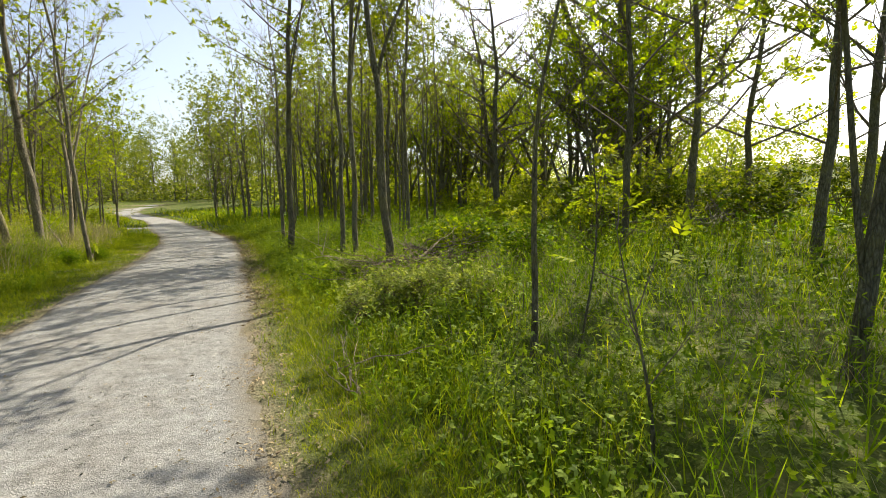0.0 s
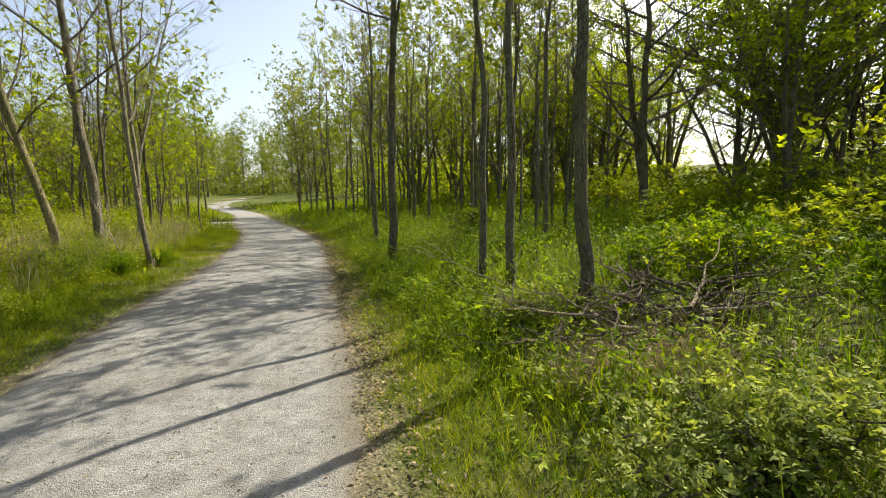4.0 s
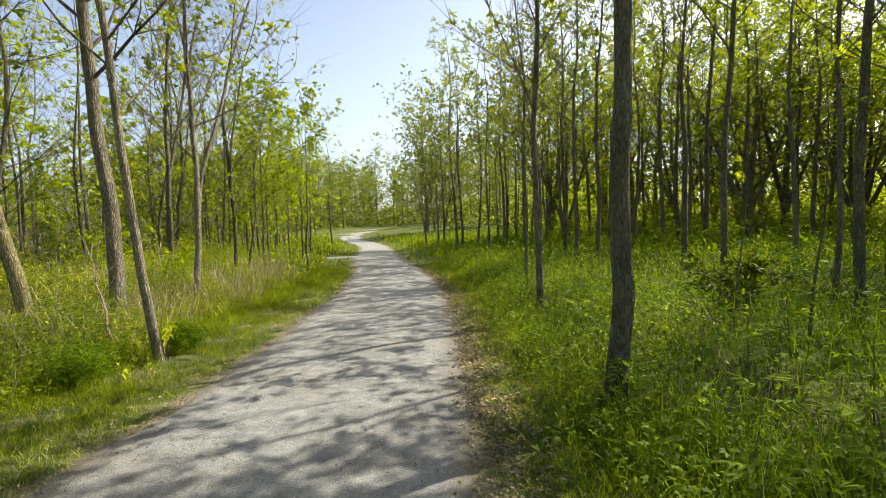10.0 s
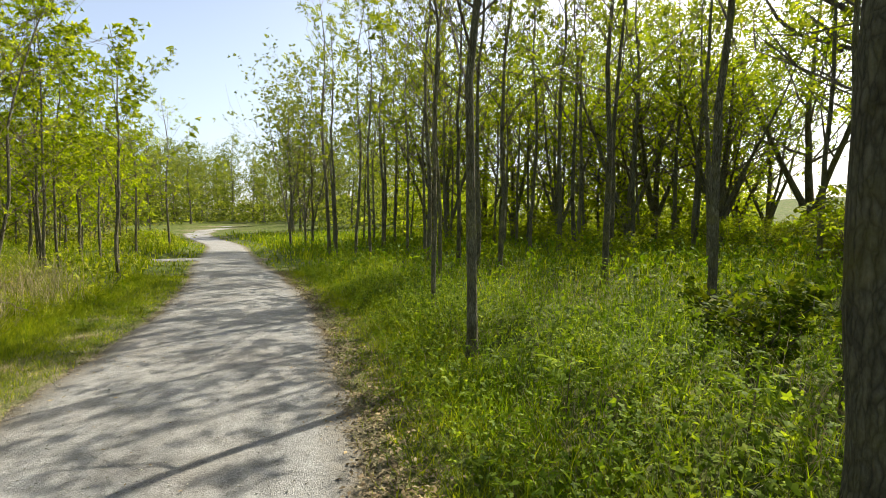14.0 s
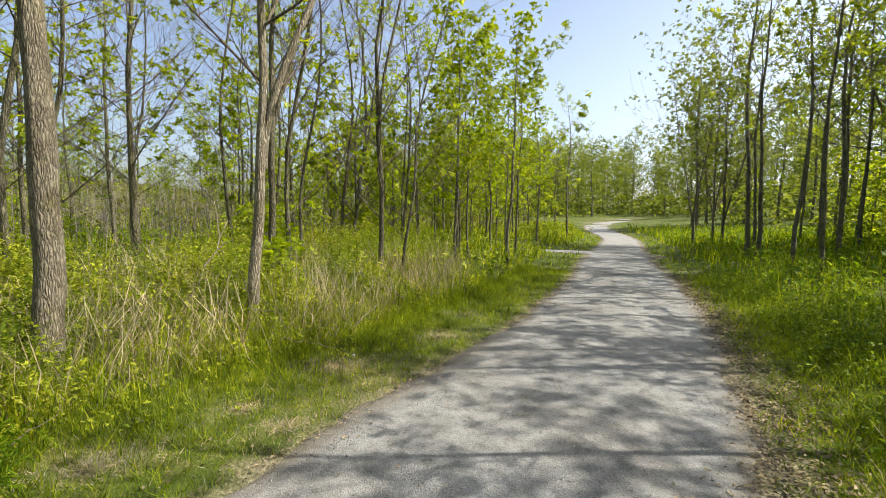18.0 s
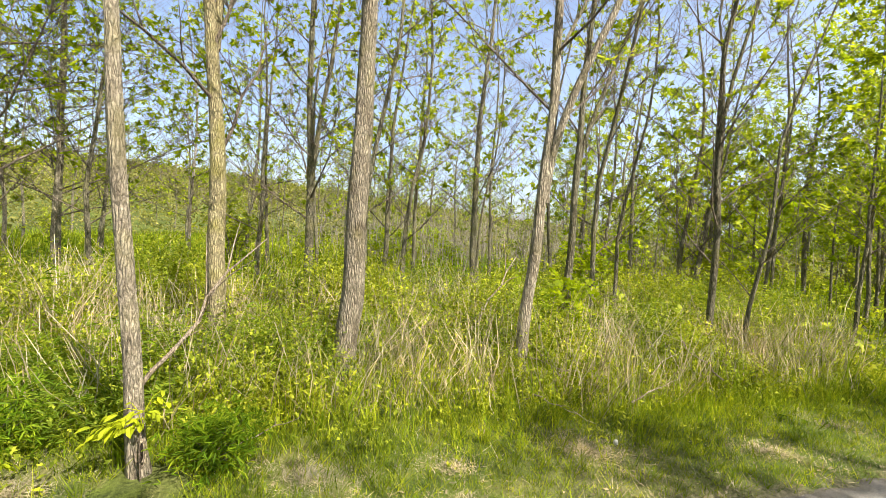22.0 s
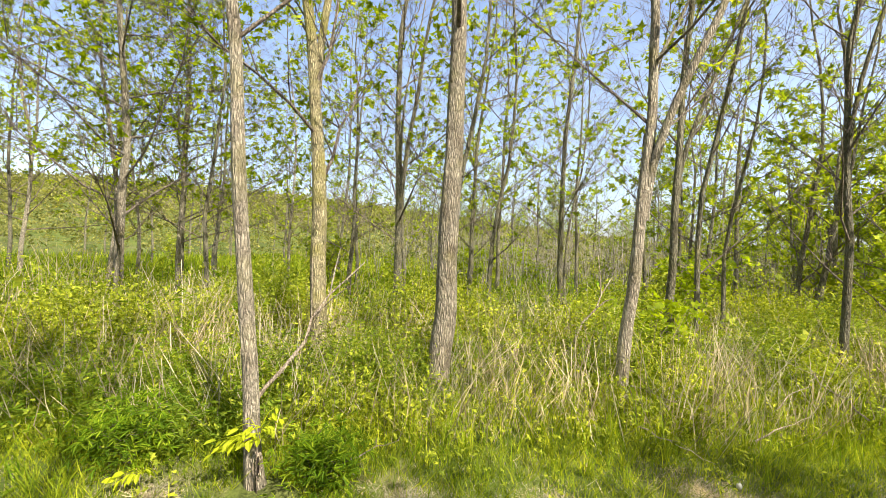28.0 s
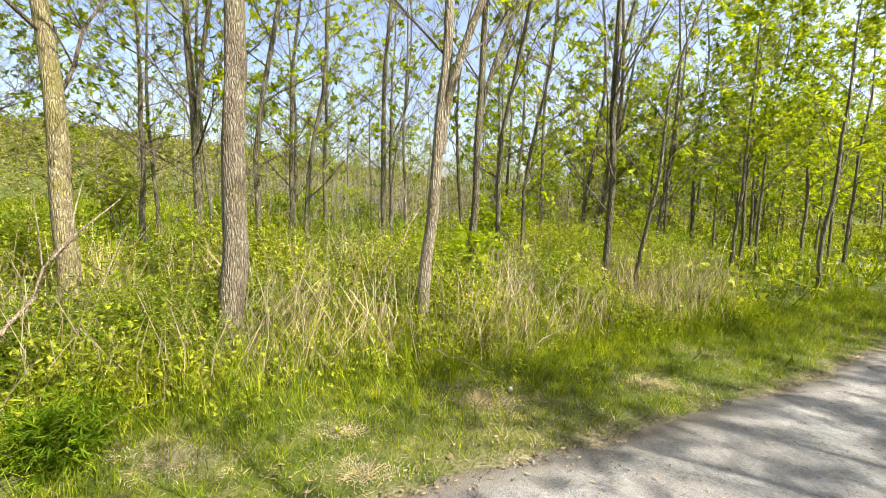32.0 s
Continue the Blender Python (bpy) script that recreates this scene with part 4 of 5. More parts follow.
def blades(name, label, x, y, h, w, rng, mat, lean=0.5, two=True):
    """Grass or stalks: bent, pointed strips."""
    free = np.hypot(x - HOLE_AT[0], y - HOLE_AT[1]) > 0.27
    x, y, h, w = x[free], y[free], h[free], w[free]
    n = len(x)
    z = land(x, y) - 0.02
    a, b = rng.uniform(0, 2 * math.pi, n), rng.uniform(0, 2 * math.pi, n)
    side = np.stack([np.cos(a), np.sin(a), np.zeros(n)], 1) * (w / 2)[:, None]
    tip = np.stack([np.cos(b), np.sin(b), np.zeros(n)], 1) * (h * rng.uniform(0.1, 1.0, n) * lean)[:, None]
    base = np.stack([x, y, z], 1)
    up = np.zeros((n, 3))
    up[:, 2] = h
    mid, top = base + up * 0.55 + tip * 0.3, base + up + tip
    if two:
        v = np.stack([base - side, base + side, mid + side * 0.8, mid - side * 0.8, top + side * 0.1, top - side * 0.1], 1).reshape(-1, 3)
        k = np.arange(n)[:, None] * 6
        q = np.concatenate([k + [0, 1, 2, 3], k + [3, 2, 4, 5]], 0)
    else:
        v = np.stack([base - side, base + side, top + side * 0.2, top - side * 0.2], 1).reshape(-1, 3)
        q = np.arange(n * 4).reshape(-1, 4)
    return tagged(new(name, fast_mesh(name, v, q, mat)), label, "grass", kind="stuff")


def fan(blade, turns, start, length, width, droop):
    out = []
    for s in turns:
        out += blade((start, 0, 0), s, length, width, droop)
    return np.array(out)


TRIPLE = fan(plain_leaf, (-1.1, 0.0, 1.1), 0.03, 0.06, 0.036, 0.01)
LANCE = fan(leaflet, (-0.5, 0.4), 0.0, 0.12, 0.02, 0.035)
BROAD = fan(leaflet, (-0.9, 0.9), 0.0, 0.09, 0.05, 0.02)


def herbs(name, label, x, y, h, rng, mat, template, levels, size, spread=0.10, stems=None, category="undergrowth"):
    """Leafy plants: sprigs at several heights above each place, on thin stems."""
    free = np.hypot(x - HOLE_AT[0], y - HOLE_AT[1]) > 0.36
    x, y, h = x[free], y[free], h[free]
    n = len(x)
    z = land(x, y)
    at, way, sz = [], [], []
    for k in range(levels):
        f = (k + 0.6) / levels
        at.append(np.stack([x + rng.normal(0, spread, n) * (0.4 + f), y + rng.normal(0, spread, n) * (0.4 + f), z + h * f * rng.uniform(0.8, 1.1, n)], 1))
        a = rng.uniform(0, 2 * math.pi, n)
        way.append(np.stack([np.cos(a), np.sin(a), rng.uniform(-0.1, 0.7, n)], 1))
        sz.append(size * rng.uniform(0.6, 1.3, n))
    v, q = spray(template, np.concatenate(at), np.concatenate(way), np.concatenate(sz), rng, 0.75)
    return tagged(new(name, fast_mesh(name, v, q, mat)), label, category, kind="stuff")


TAN_PATCHES = [(-10.0, 13.75, 0.34, 2400), (-9.4, 12.25, 0.30, 1300), (-10.4, 14.7, 0.28, 1000), (-10.95, 15.75, 0.42, 2400), (-11.45, 17.3, 0.42, 1900), (-9.95, 14.9, 0.25, 900), (-12.3, 18.4, 0.4, 900), (-9.0, 11.0, 0.35, 900)]


def unworn(x, y, rng):
    """False for most places inside the dead patches of the mown strip."""
    ok = np.ones(len(x), bool)
    for cx, cy, rad, n in TAN_PATCHES:
        ok &= (np.hypot((x - cx) / 0.8, (y - cy) / 1.5) > rad * rng.uniform(0.5, 1.2, len(x))) | (rng.random(len(x)) < 0.25)
    return ok


def mounds(x, y, scale, shift):
    """Rounded heaps of growth, from 0 between them to 1 on top."""
    return np.clip(0.5 + 0.35 * np.sin(scale * x + shift + 1.3 * np.sin(0.7 * scale * y)) + 0.35 * np.sin(1.13 * scale * y - shift + 1.1 * np.sin(0.8 * scale * x + 2.0)), 0, 1)


def tufts(x, y):
    """Uneven tussocks a hand or two across, from 0 to 1."""
    return 0.5 + 0.5 * np.sin(17 * x + 3 * np.sin(6.1 * y + 0.4)) * np.sin(15 * y + 3 * np.sin(5.3 * x + 1.0))


def verge(rng, count, reach):
    """Random places on both verges of the trail's walked stretch, thick at its edge."""
    near = TRAIL_LINE[(TRAIL_LINE[:, 1] > -1.5) & (TRAIL_LINE[:, 1] < 26)]
    u = rng.uniform(0, len(near) - 1.001, count)
    i = u.astype(int)
    p = near[i] + (near[i + 1] - near[i]) * (u - i)[:, None]
    way = near[i + 1, :2] - near[i, :2]
    way /= np.linalg.norm(way, axis=1, keepdims=True)
    off = (p[:, 2] + reach * rng.random(count)) * np.where(rng.random(count) < 0.5, -1, 1)
    x, y = p[:, 0] + way[:, 1] * off, p[:, 1] - way[:, 0] * off
    return x, y, off_trail(x, y)


rng = np.random.default_rng(5)
# short grass on the verges
x, y, d = verge(rng, 150000, 1.5)
keep = (d > -0.03) & unworn(x, y, rng) & (rng.random(len(x)) < np.where(d < 0.35, np.where(side_of(x, y) > 0, 0.12 + 2.2 * np.clip(d, 0, 1), 0.25 + 3.5 * np.clip(d, 0, 1)), 1.0))
x, y, d = x[keep], y[keep], d[keep]
blades("short_grass", "short green grass on the trail's verges", x, y, (0.05 + 0.07 * d) * rng.uniform(0.5, 1.5, len(x)) * (0.35 + 1.4 * tufts(x, y) ** 1.5), rng.uniform(0.004, 0.010, len(x)), rng, GRASS, 1.2, False)
# tall grass, lush right of the trail, thinner to the left
x, y, d = strewn(rng, 115000, 11, 1.1)
s = side_of(x, y)
patch = 0.5 + 0.5 * np.sin(1.3 * x + 0.6 * np.sin(y)) * np.sin(1.1 * y + 0.8)
keep = (d > np.where(s > 0, 0.75, 0.9) + 0.4 * rng.random(len(x))) & (rng.random(len(x)) < np.where(s > 0, np.clip(0.2 + 0.8 * patch ** 2, 0, 1), 0.2))
x, y, d, s = x[keep], y[keep], d[keep], s[keep]
h = np.clip(0.09 + 0.14 * d, 0.12, 0.40) * rng.uniform(0.7, 1.3, len(x)) * (0.45 + 1.2 * tufts(0.6 * x, 0.6 * y) ** 1.3)
blades("tall_grass", "lush tall green grass under the trees", x, y, h, rng.uniform(0.006, 0.013, len(x)), rng, LUSH, 0.8, False)
# coarse grass further off
x = rng.uniform(-48, 24, 90000)
y = rng.uniform(-8, 62, 90000)
d = off_trail(x, y)
far = np.min(np.hypot(x[:, None] - WALKED[None, :, 0], y[:, None] - WALKED[None, :, 1]), 1)
keep = (d > 0.15) & (far > 5.5) & (rng.random(len(x)) < np.clip(18 / far, 0.25, 1))
x, y, d, far = x[keep], y[keep], d[keep], far[keep]
h = np.where(d < 1.3, 0.14, 0.42) * rng.uniform(0.6, 1.4, len(x))
flat = (x < -14) & (np.degrees(np.arctan2(-(x + 7), y - 15)) > 104)
blades("flat_meadow", "fresh bright green meadow grass on the flat", np.repeat(x[flat], 3) + rng.normal(0, 0.5, 3 * flat.sum()), np.repeat(y[flat], 3) + rng.normal(0, 0.5, 3 * flat.sum()), rng.uniform(0.2, 0.5, 3 * flat.sum()), 0.010 + 0.0018 * np.repeat(far[flat], 3), rng, GRASS, 0.7, False)
blades("meadow_grass", "rough meadow grass beneath the woods", x, y, h, 0.012 + 0.0022 * far * rng.uniform(0.6, 1.4, len(x)), rng, GRASS, 0.7, False)

x, y, d = strewn(rng, 40000, 11, 1.0)
keep = (side_of(x, y) > 0) & (d > 0.5) & (np.sin(1.2 * x + 0.4) * np.sin(0.9 * y + 1.3) > 0.1)
x, y, d = x[keep], y[keep], d[keep]
blades("old_grass", "pale dry grass left from last year among the green", x, y, np.clip(0.06 + 0.12 * d, 0.08, 0.4) * rng.uniform(0.5, 1.4, len(x)), rng.uniform(0.004, 0.008, len(x)), rng, STRAW, 1.2)

# leafy plants right of the trail
x, y, d = strewn(rng, 25000, 13, 0.95)
s = side_of(x, y)
patch = 0.5 + 0.5 * np.sin(0.9 * x + 2.0) * np.sin(0.8 * y + 0.5 * x)
keep = (s > 0) & (d > np.where(y < 8, 0.85, 0.5) + 0.4 * rng.random(len(x))) & (rng.random(len(x)) < 0.4 + 0.6 * patch)
x, y, d = x[keep], y[keep], d[keep]
herbs("weeds", "green leafy weeds growing through the tall grass", x, y, np.clip(0.08 + 0.16 * d, 0.15, 0.6) * rng.uniform(0.6, 1.5, len(x)), rng, HERB_SOFT, TRIPLE, 5, 0.58)
x, y, d = strewn(rng, 3500, 14, 0.9)
keep = (side_of(x, y) > 0) & (d > 0.7)
x, y, d = x[keep], y[keep], d[keep]
herbs("broad_weeds", "broad-leaved weeds in the grass", x, y, np.clip(0.10 + 0.12 * d, 0.12, 0.5) * rng.uniform(0.6, 1.4, len(x)), rng, HERB, BROAD, 4, 0.5)
# weeds and soft grass crowding the eastern verge
x, y, d = verge(rng, 34000, 2.6)
keep = (side_of(x, y) > 0) & (d > 0.45 + 0.5 * rng.random(len(x)) + np.where(y < 8, 0.5, 0.0)) & (mounds(x, y, 2.9, 1.1) + 0.35 * rng.random(len(x)) > 0.45)
x, y, d = x[keep], y[keep], d[keep]
pick = rng.random(len(x)) < 0.55
h = np.clip(0.10 + 0.22 * d, 0.12, 0.55) * rng.uniform(0.6, 1.3, len(x))
herbs("edge_weeds", "small-leaved weeds crowding the eastern verge", x[pick], y[pick], h[pick], rng, HERB_SOFT, TRIPLE, 5, 0.6, 0.07)
blades("edge_grass", "tufts of soft grass on the eastern verge", x[~pick], y[~pick], h[~pick] * 0.9, rng.uniform(0.005, 0.010, (~pick).sum()), rng, GRASS, 0.8)
# upright leafy stalks in the grass
x, y, d = strewn(rng, 5200, 9, 0.9)
keep = (side_of(x, y) > 0) & (d > 0.6) & (np.sin(1.4 * x + 0.2) * np.sin(1.2 * y + 0.9) + 0.5 * rng.random(len(x)) > 0.1)
x, y, d = x[keep], y[keep], d[keep]
herbs("goldenrod", "upright leafy green stalks in the tall grass", x, y, np.clip(0.25 + 0.12 * d, 0.25, 0.75) * rng.uniform(0.6, 1.3, len(x)), rng, HERB_SOFT, LANCE, 8, 0.55, 0.035)
# brambles and dry stalks left of the trail
x, y, d = strewn(rng, 21000, 13, 0.9)
keep = (side_of(x, y) < 0) & (d > 0.7 + 0.5 * rng.random(len(x)))
x, y, d = x[keep], y[keep], d[keep]
patch = 0.5 + 0.5 * np.sin(1.1 * x + 1.0) * np.sin(0.9 * y - 0.4 * x)
keep = rng.random(len(x)) < 0.35 + 0.65 * patch
x, y, d = x[keep], y[keep], d[keep]
h = np.clip(0.14 + 0.3 * (d - 0.7), 0.15, 0.8) * rng.uniform(0.5, 1.3, len(x))
green = np.sin(0.8 * x + 0.9 * y) + rng.normal(0, 0.5, len(x)) > 0.95
herbs("brambles", "low yellow-green brambles and weeds among dry stalks", x[~green], y[~green], h[~green], rng, HERB_PALE, TRIPLE, 8, 0.5, 0.07)
herbs("nettles", "dark green leafy weeds beside the brambles", x[green], y[green], h[green], rng, HERB, LANCE, 6, 0.75)
x, y, d = verge(rng, 52000, 5.0)
top = mounds(x, y, 2.1, 0.9)
keep = (side_of(x, y) < 0) & (y < 9.0) & (d > 0.9 + 0.5 * rng.random(len(x))) & (rng.random(len(x)) < 0.1 + 0.9 * top ** 1.5)
x, y, d, top = x[keep], y[keep], d[keep], top[keep]
herbs("bramble_heaps", "low heaps of yellow-green brambles beside the trail", x, y, np.clip(0.14 + 0.2 * (d - 0.9), 0.14, 0.6) * rng.uniform(0.7, 1.2, len(x)) * (0.5 + 0.6 * top), rng, HERB_PALE, TRIPLE, 7, 0.55, 0.07)
x, y, d = strewn(rng, 42000, 13, 0.85)
keep = (side_of(x, y) < 0) & (d > 1.6) & ~((y > 7.5) & (y < 21) & (d < 7))
x, y, d = x[keep], y[keep], d[keep]
patch = 0.5 + 0.5 * np.sin(1.7 * x + 0.3) * np.sin(1.4 * y + 1.0)
keep = rng.random(len(x)) < 0.05 + 0.95 * patch ** 3
x, y, d = x[keep], y[keep], d[keep]
blades("dry_stalks", "last year's dry tan stalks standing in the weeds", x, y, np.clip(0.35 + 0.3 * (d - 1), 0.35, 1.05) * rng.uniform(0.5, 1.3, len(x)), rng.uniform(0.006, 0.015, len(x)), rng, STRAW, 0.6)
# the west verge: a mown strip, a fringe of soft grass, then brambles and bundles of dry stalks
def west(count, y0=8.5, y1=20.5, power=1.15):
    yy = rng.uniform(y0, y1, count)
    xx = np.interp(yy, TRAIL_LINE[:, 1], TRAIL_LINE[:, 0]) - 1.5 - 6.6 * rng.random(count) ** power
    return xx, yy, off_trail(xx, yy)


x, y, d = west(60000)
keep = (d > 0.25 + 0.4 * rng.random(len(x))) & (d < 5.5) & unworn(x, y, rng)
x, y, d = x[keep], y[keep], d[keep]
h = np.clip(0.03 + 0.05 * d + 0.26 * step(0.9, 1.9, d), 0.04, 0.34) * rng.uniform(0.5, 1.4, len(x)) * (0.4 + 1.2 * tufts(x, y) ** 1.5)
blades("verge_grass", "soft bright green grass on the western verge", x, y, h, rng.uniform(0.004, 0.009, len(x)), rng, GRASS, 0.9)
x, y, d = west(66000)
top = mounds(x, y, 2.3, 0.4)
keep = (d > 1.25 + 0.8 * rng.random(len(x))) & (rng.random(len(x)) < 0.14 + 0.86 * top ** 1.5)
x, y, d, top = x[keep], y[keep], d[keep], top[keep]
h = np.clip(0.22 + 0.34 * (d - 1.2), 0.18, 0.95) * rng.uniform(0.7, 1.15, len(x)) * (0.5 + 0.6 * top)
green = np.sin(1.9 * x + 1.3 * y) + rng.normal(0, 0.4, len(x)) > 0.85
herbs("bramble_patch", "small-leaved yellow-green brambles heaped on the western verge", x[~green], y[~green], h[~green], rng, HERB_PALE, TRIPLE, 7, 0.50, 0.07)
herbs("verge_weeds", "dark green narrow-leaved weeds on the western verge", x[green], y[green], h[green], rng, HERB_SOFT, LANCE, 7, 0.45, 0.06)


def bundles(name, label, n, least, most, tall, lean, seed):
    """Dry stalks in leaning bundles, as last year's weeds fell together."""
    r = np.random.default_rng(seed)
    cy = r.uniform(8.5, 20.5, n)
    cx = np.interp(cy, TRAIL_LINE[:, 1], TRAIL_LINE[:, 0]) - 1.5 - least - (most - least) * r.random(n)
    k = r.integers(5, 20, n)
    x, y = np.repeat(cx, k) + r.normal(0, 0.12, k.sum()), np.repeat(cy, k) + r.normal(0, 0.17, k.sum())
    a, q = r.uniform(0, 6.28, n), lean * r.uniform(0.1, 1.0, n)
    h = np.repeat(tall * r.uniform(0.55, 1.1, n), k) * r.uniform(0.5, 1.15, k.sum())
    tilt = np.stack([np.repeat(q * np.cos(a), k), np.repeat(q * np.sin(a), k)], 1) + r.normal(0, 0.22, (k.sum(), 2))
    w = r.uniform(0.004, 0.009, k.sum()) / 2
    base = np.stack([x, y, land(x, y) - 0.02], 1)
    top = base + np.concatenate([tilt * h[:, None], h[:, None]], 1)
    mid = 0.5 * (base + top) + np.concatenate([r.normal(0, 0.045, (k.sum(), 2)), 0.04 * h[:, None]], 1)
    b = r.uniform(0, 6.28, k.sum())
    sv = np.stack([np.cos(b), np.sin(b), np.zeros(k.sum())], 1) * w[:, None]
    v = np.stack([base - sv, base + sv, mid + sv, mid - sv, top + 0.5 * sv, top - 0.5 * sv], 1).reshape(-1, 3)
    i = np.arange(k.sum())[:, None] * 6
    return tagged(new(name, fast_mesh(name, v, np.concatenate([i + [0, 1, 2, 3], i + [3, 2, 4, 5]], 0), STRAW)), label, "grass", kind="stuff")


bundles("tan_stalks", "bundles of standing dry tan stalks among brambles", 700, 1.9, 6.2, 0.85, 0.5, 61)
bundles("fallen_stalks", "dry tan stalks fallen slantwise through the brambles", 170, 1.7, 4.6, 0.60, 1.1, 62)
x, y, d = west(30000)
keep = (d > 1.5) & (mounds(x, y, 2.3, 0.4) < 0.55) & (rng.random(len(x)) < 0.8)
x, y, d = x[keep], y[keep], d[keep]
blades("thatch", "matted dead grass under the brambles", x, y, rng.uniform(0.10, 0.42, len(x)), rng.uniform(0.004, 0.008, len(x)), rng, STRAW, 1.3, False)
# a bank of leafy green stems south of the hollow tree
n = 190
a, r0 = rng.uniform(0, 6.28, n), np.sqrt(rng.random(n))
x, y = -10.15 + 0.55 * r0 * np.cos(a), 11.55 + 1.05 * r0 * np.sin(a)
herbs("leafy_stems", "bank of leafy dark green stems on the verge", x, y, rng.uniform(0.22, 0.52, n), rng, HERB_SOFT, LANCE, 10, 0.6, 0.05)
# flattened tan patches on the mown strip of the western verge
for cx, cy, rad, n in TAN_PATCHES:
    n = int(1.8 * n)
    a, r0 = rng.uniform(0, 6.28, n), rad * np.abs(rng.normal(0, 0.6, n))
    x, y = cx + r0 * np.cos(a) * 0.8, cy + r0 * np.sin(a) * 1.5
    blades("dry_tuft", "flattened patch of dead tan grass on the verge", x, y, rng.uniform(0.012, 0.045, n), rng.uniform(0.005, 0.010, n), rng, STRAW, 4.0, False)
x, y, d = verge(rng, 190000, 1.3)
x, y = x + rng.normal(0, 0.08, len(x)), y + rng.normal(0, 0.08, len(x))
d = off_trail(x, y)
keep = (d > 0.12 + 0.3 * rng.random(len(x))) & (d < 0.5 + 0.6 * rng.random(len(x))) & ((side_of(x, y) > 0) | (y < 8.5)) & (rng.random(len(x)) < 1 - 0.55 * step(7, 10, y)) & (y < 22)
x, y, d = x[keep], y[keep], d[keep]
blades("trimmed_grass", "short yellow-green grass along the trail", x, y, np.clip(0.035 + 0.06 * d, 0.03, 0.11) * rng.uniform(0.6, 1.3, len(x)), rng.uniform(0.004, 0.007, len(x)), rng, MOWN, 1.2, False)
x, y, d = west(52000, power=2.4)
keep = (d > 0.22 + 0.3 * rng.random(len(x))) & (d < 1.9) & unworn(x, y, rng)
x, y, d = x[keep], y[keep], d[keep]
blades("mown_grass", "short yellow-green grass on the mown strip", x, y, np.clip(0.03 + 0.035 * d, 0.03, 0.10) * rng.uniform(0.6, 1.3, len(x)), rng.uniform(0.004, 0.007, len(x)), rng, MOWN, 1.2, False)
x, y, d = west(22000, power=2.2)
keep = (d > 0.1) & (d < 1.5) & (np.sin(2.6 * x + 0.7) * np.sin(2.2 * y - 0.3) + 0.9 * rng.random(len(x)) > 0.25)
x, y = x[keep], y[keep]
blades("verge_straw", "thin dead grass through the mown verge", x, y, rng.uniform(0.02, 0.08, len(x)), rng.uniform(0.004, 0.007, len(x)), rng, STRAW, 2.0, False)
# weeds further off on both sides
x = rng.uniform(-46, 20, 15000)
y = rng.uniform(2, 58, 15000)
d = off_trail(x, y)
far = np.min(np.hypot(x[:, None] - WALKED[None, :, 0], y[:, None] - WALKED[None, :, 1]), 1)
keep = (d > 1.4) & (far > 7) & (rng.random(len(x)) < np.clip(16 / far, 0.2, 1))
x, y, far = x[keep], y[keep], far[keep]
left = side_of(x, y) < 0
d = off_trail(x, y)
# a band of darker green weeds paints the shadow under the western trees
lush = left & (d > 5.2) & (d < 11) & (y < 24) & (rng.random(len(x)) < 0.7)
for pick, nm, lb, mt in ((left & ~lush, "far_brambles", "yellow-green scrub beneath the western trees", HERB_PALE), (lush, "shaded_weeds", "weeds beneath the western trees, shade put into their darker green", LUSH), (~left, "far_weeds", "green weeds beneath the eastern woods", HERB)):
    herbs(nm, lb, x[pick], y[pick], rng.uniform(0.3, 0.8, pick.sum()), rng, mt, TRIPLE, 5, 1.7, 0.22)
# dry grass and leaf litter along the trail's edges
x, y, d = strewn(rng, 85000, 14, 0.9, inner=0.0)
keep = (d < 0.75) & (rng.random(len(x)) < np.exp(-((d - 0.12) / np.where(side_of(x, y) > 0, 0.42, 0.28)) ** 2))
x, y = x[keep], y[keep]
n = len(x)
a = rng.uniform(0, 6.28, n)
v, q = spray(np.array(plain_leaf((0, 0, 0), 0, 0.036, 0.017, 0.004)), np.stack([x, y, np.maximum(land(x, y), 0.0) + 0.012 + 0.015 * rng.random(n)], 1), np.stack([np.cos(a), np.sin(a), rng.normal(0, 0.25, n)], 1), rng.uniform(0.5, 1.5, n), rng, 0.3)
tagged(new("leaf_litter", fast_mesh("leaf_litter", v, q, LITTER)), "brown leaf litter and dry clippings along the trail edge", "litter", kind="stuff")
x, y, d = verge(rng, 95000, 0.9)
x, y = x + rng.normal(0, 0.12, len(x)), y + rng.normal(0, 0.12, len(x))
d = off_trail(x, y)
keep = (side_of(x, y) > 0) & (d < 0.7) & (d > -0.30) & (rng.random(len(x)) < step(4.5, 9.5, y)) & (rng.random(len(x)) < np.exp(-((d - 0.18) / 0.34) ** 2)) & (mounds(x, y, 3.7, 0.2) + 0.6 * rng.random(len(x)) > 0.4)
x, y = x[keep], y[keep]
n = len(x)
a = rng.uniform(0, 6.28, n)
v, q = spray(np.array(plain_leaf((0, 0, 0), 0, 0.036, 0.018, 0.006)), np.stack([x, y, np.maximum(land(x, y), 0.0) + 0.012 + 0.02 * rng.random(n)], 1), np.stack([np.cos(a), np.sin(a), rng.normal(0, 0.3, n)], 1), rng.uniform(0.5, 1.5, n), rng, 0.45)
tagged(new("edge_litter", fast_mesh("edge_litter", v, q, LITTER)), "drift of brown dead leaves along the eastern edge", "litter", kind="stuff")
x, y, d = strewn(rng, 30000, 12, 0.9)
keep = (d > 0.25) & (d < 1.5) & (np.sin(1.9 * x + 0.7) * np.sin(1.6 * y - 0.3) > 0.35)
x, y = x[keep], y[keep]
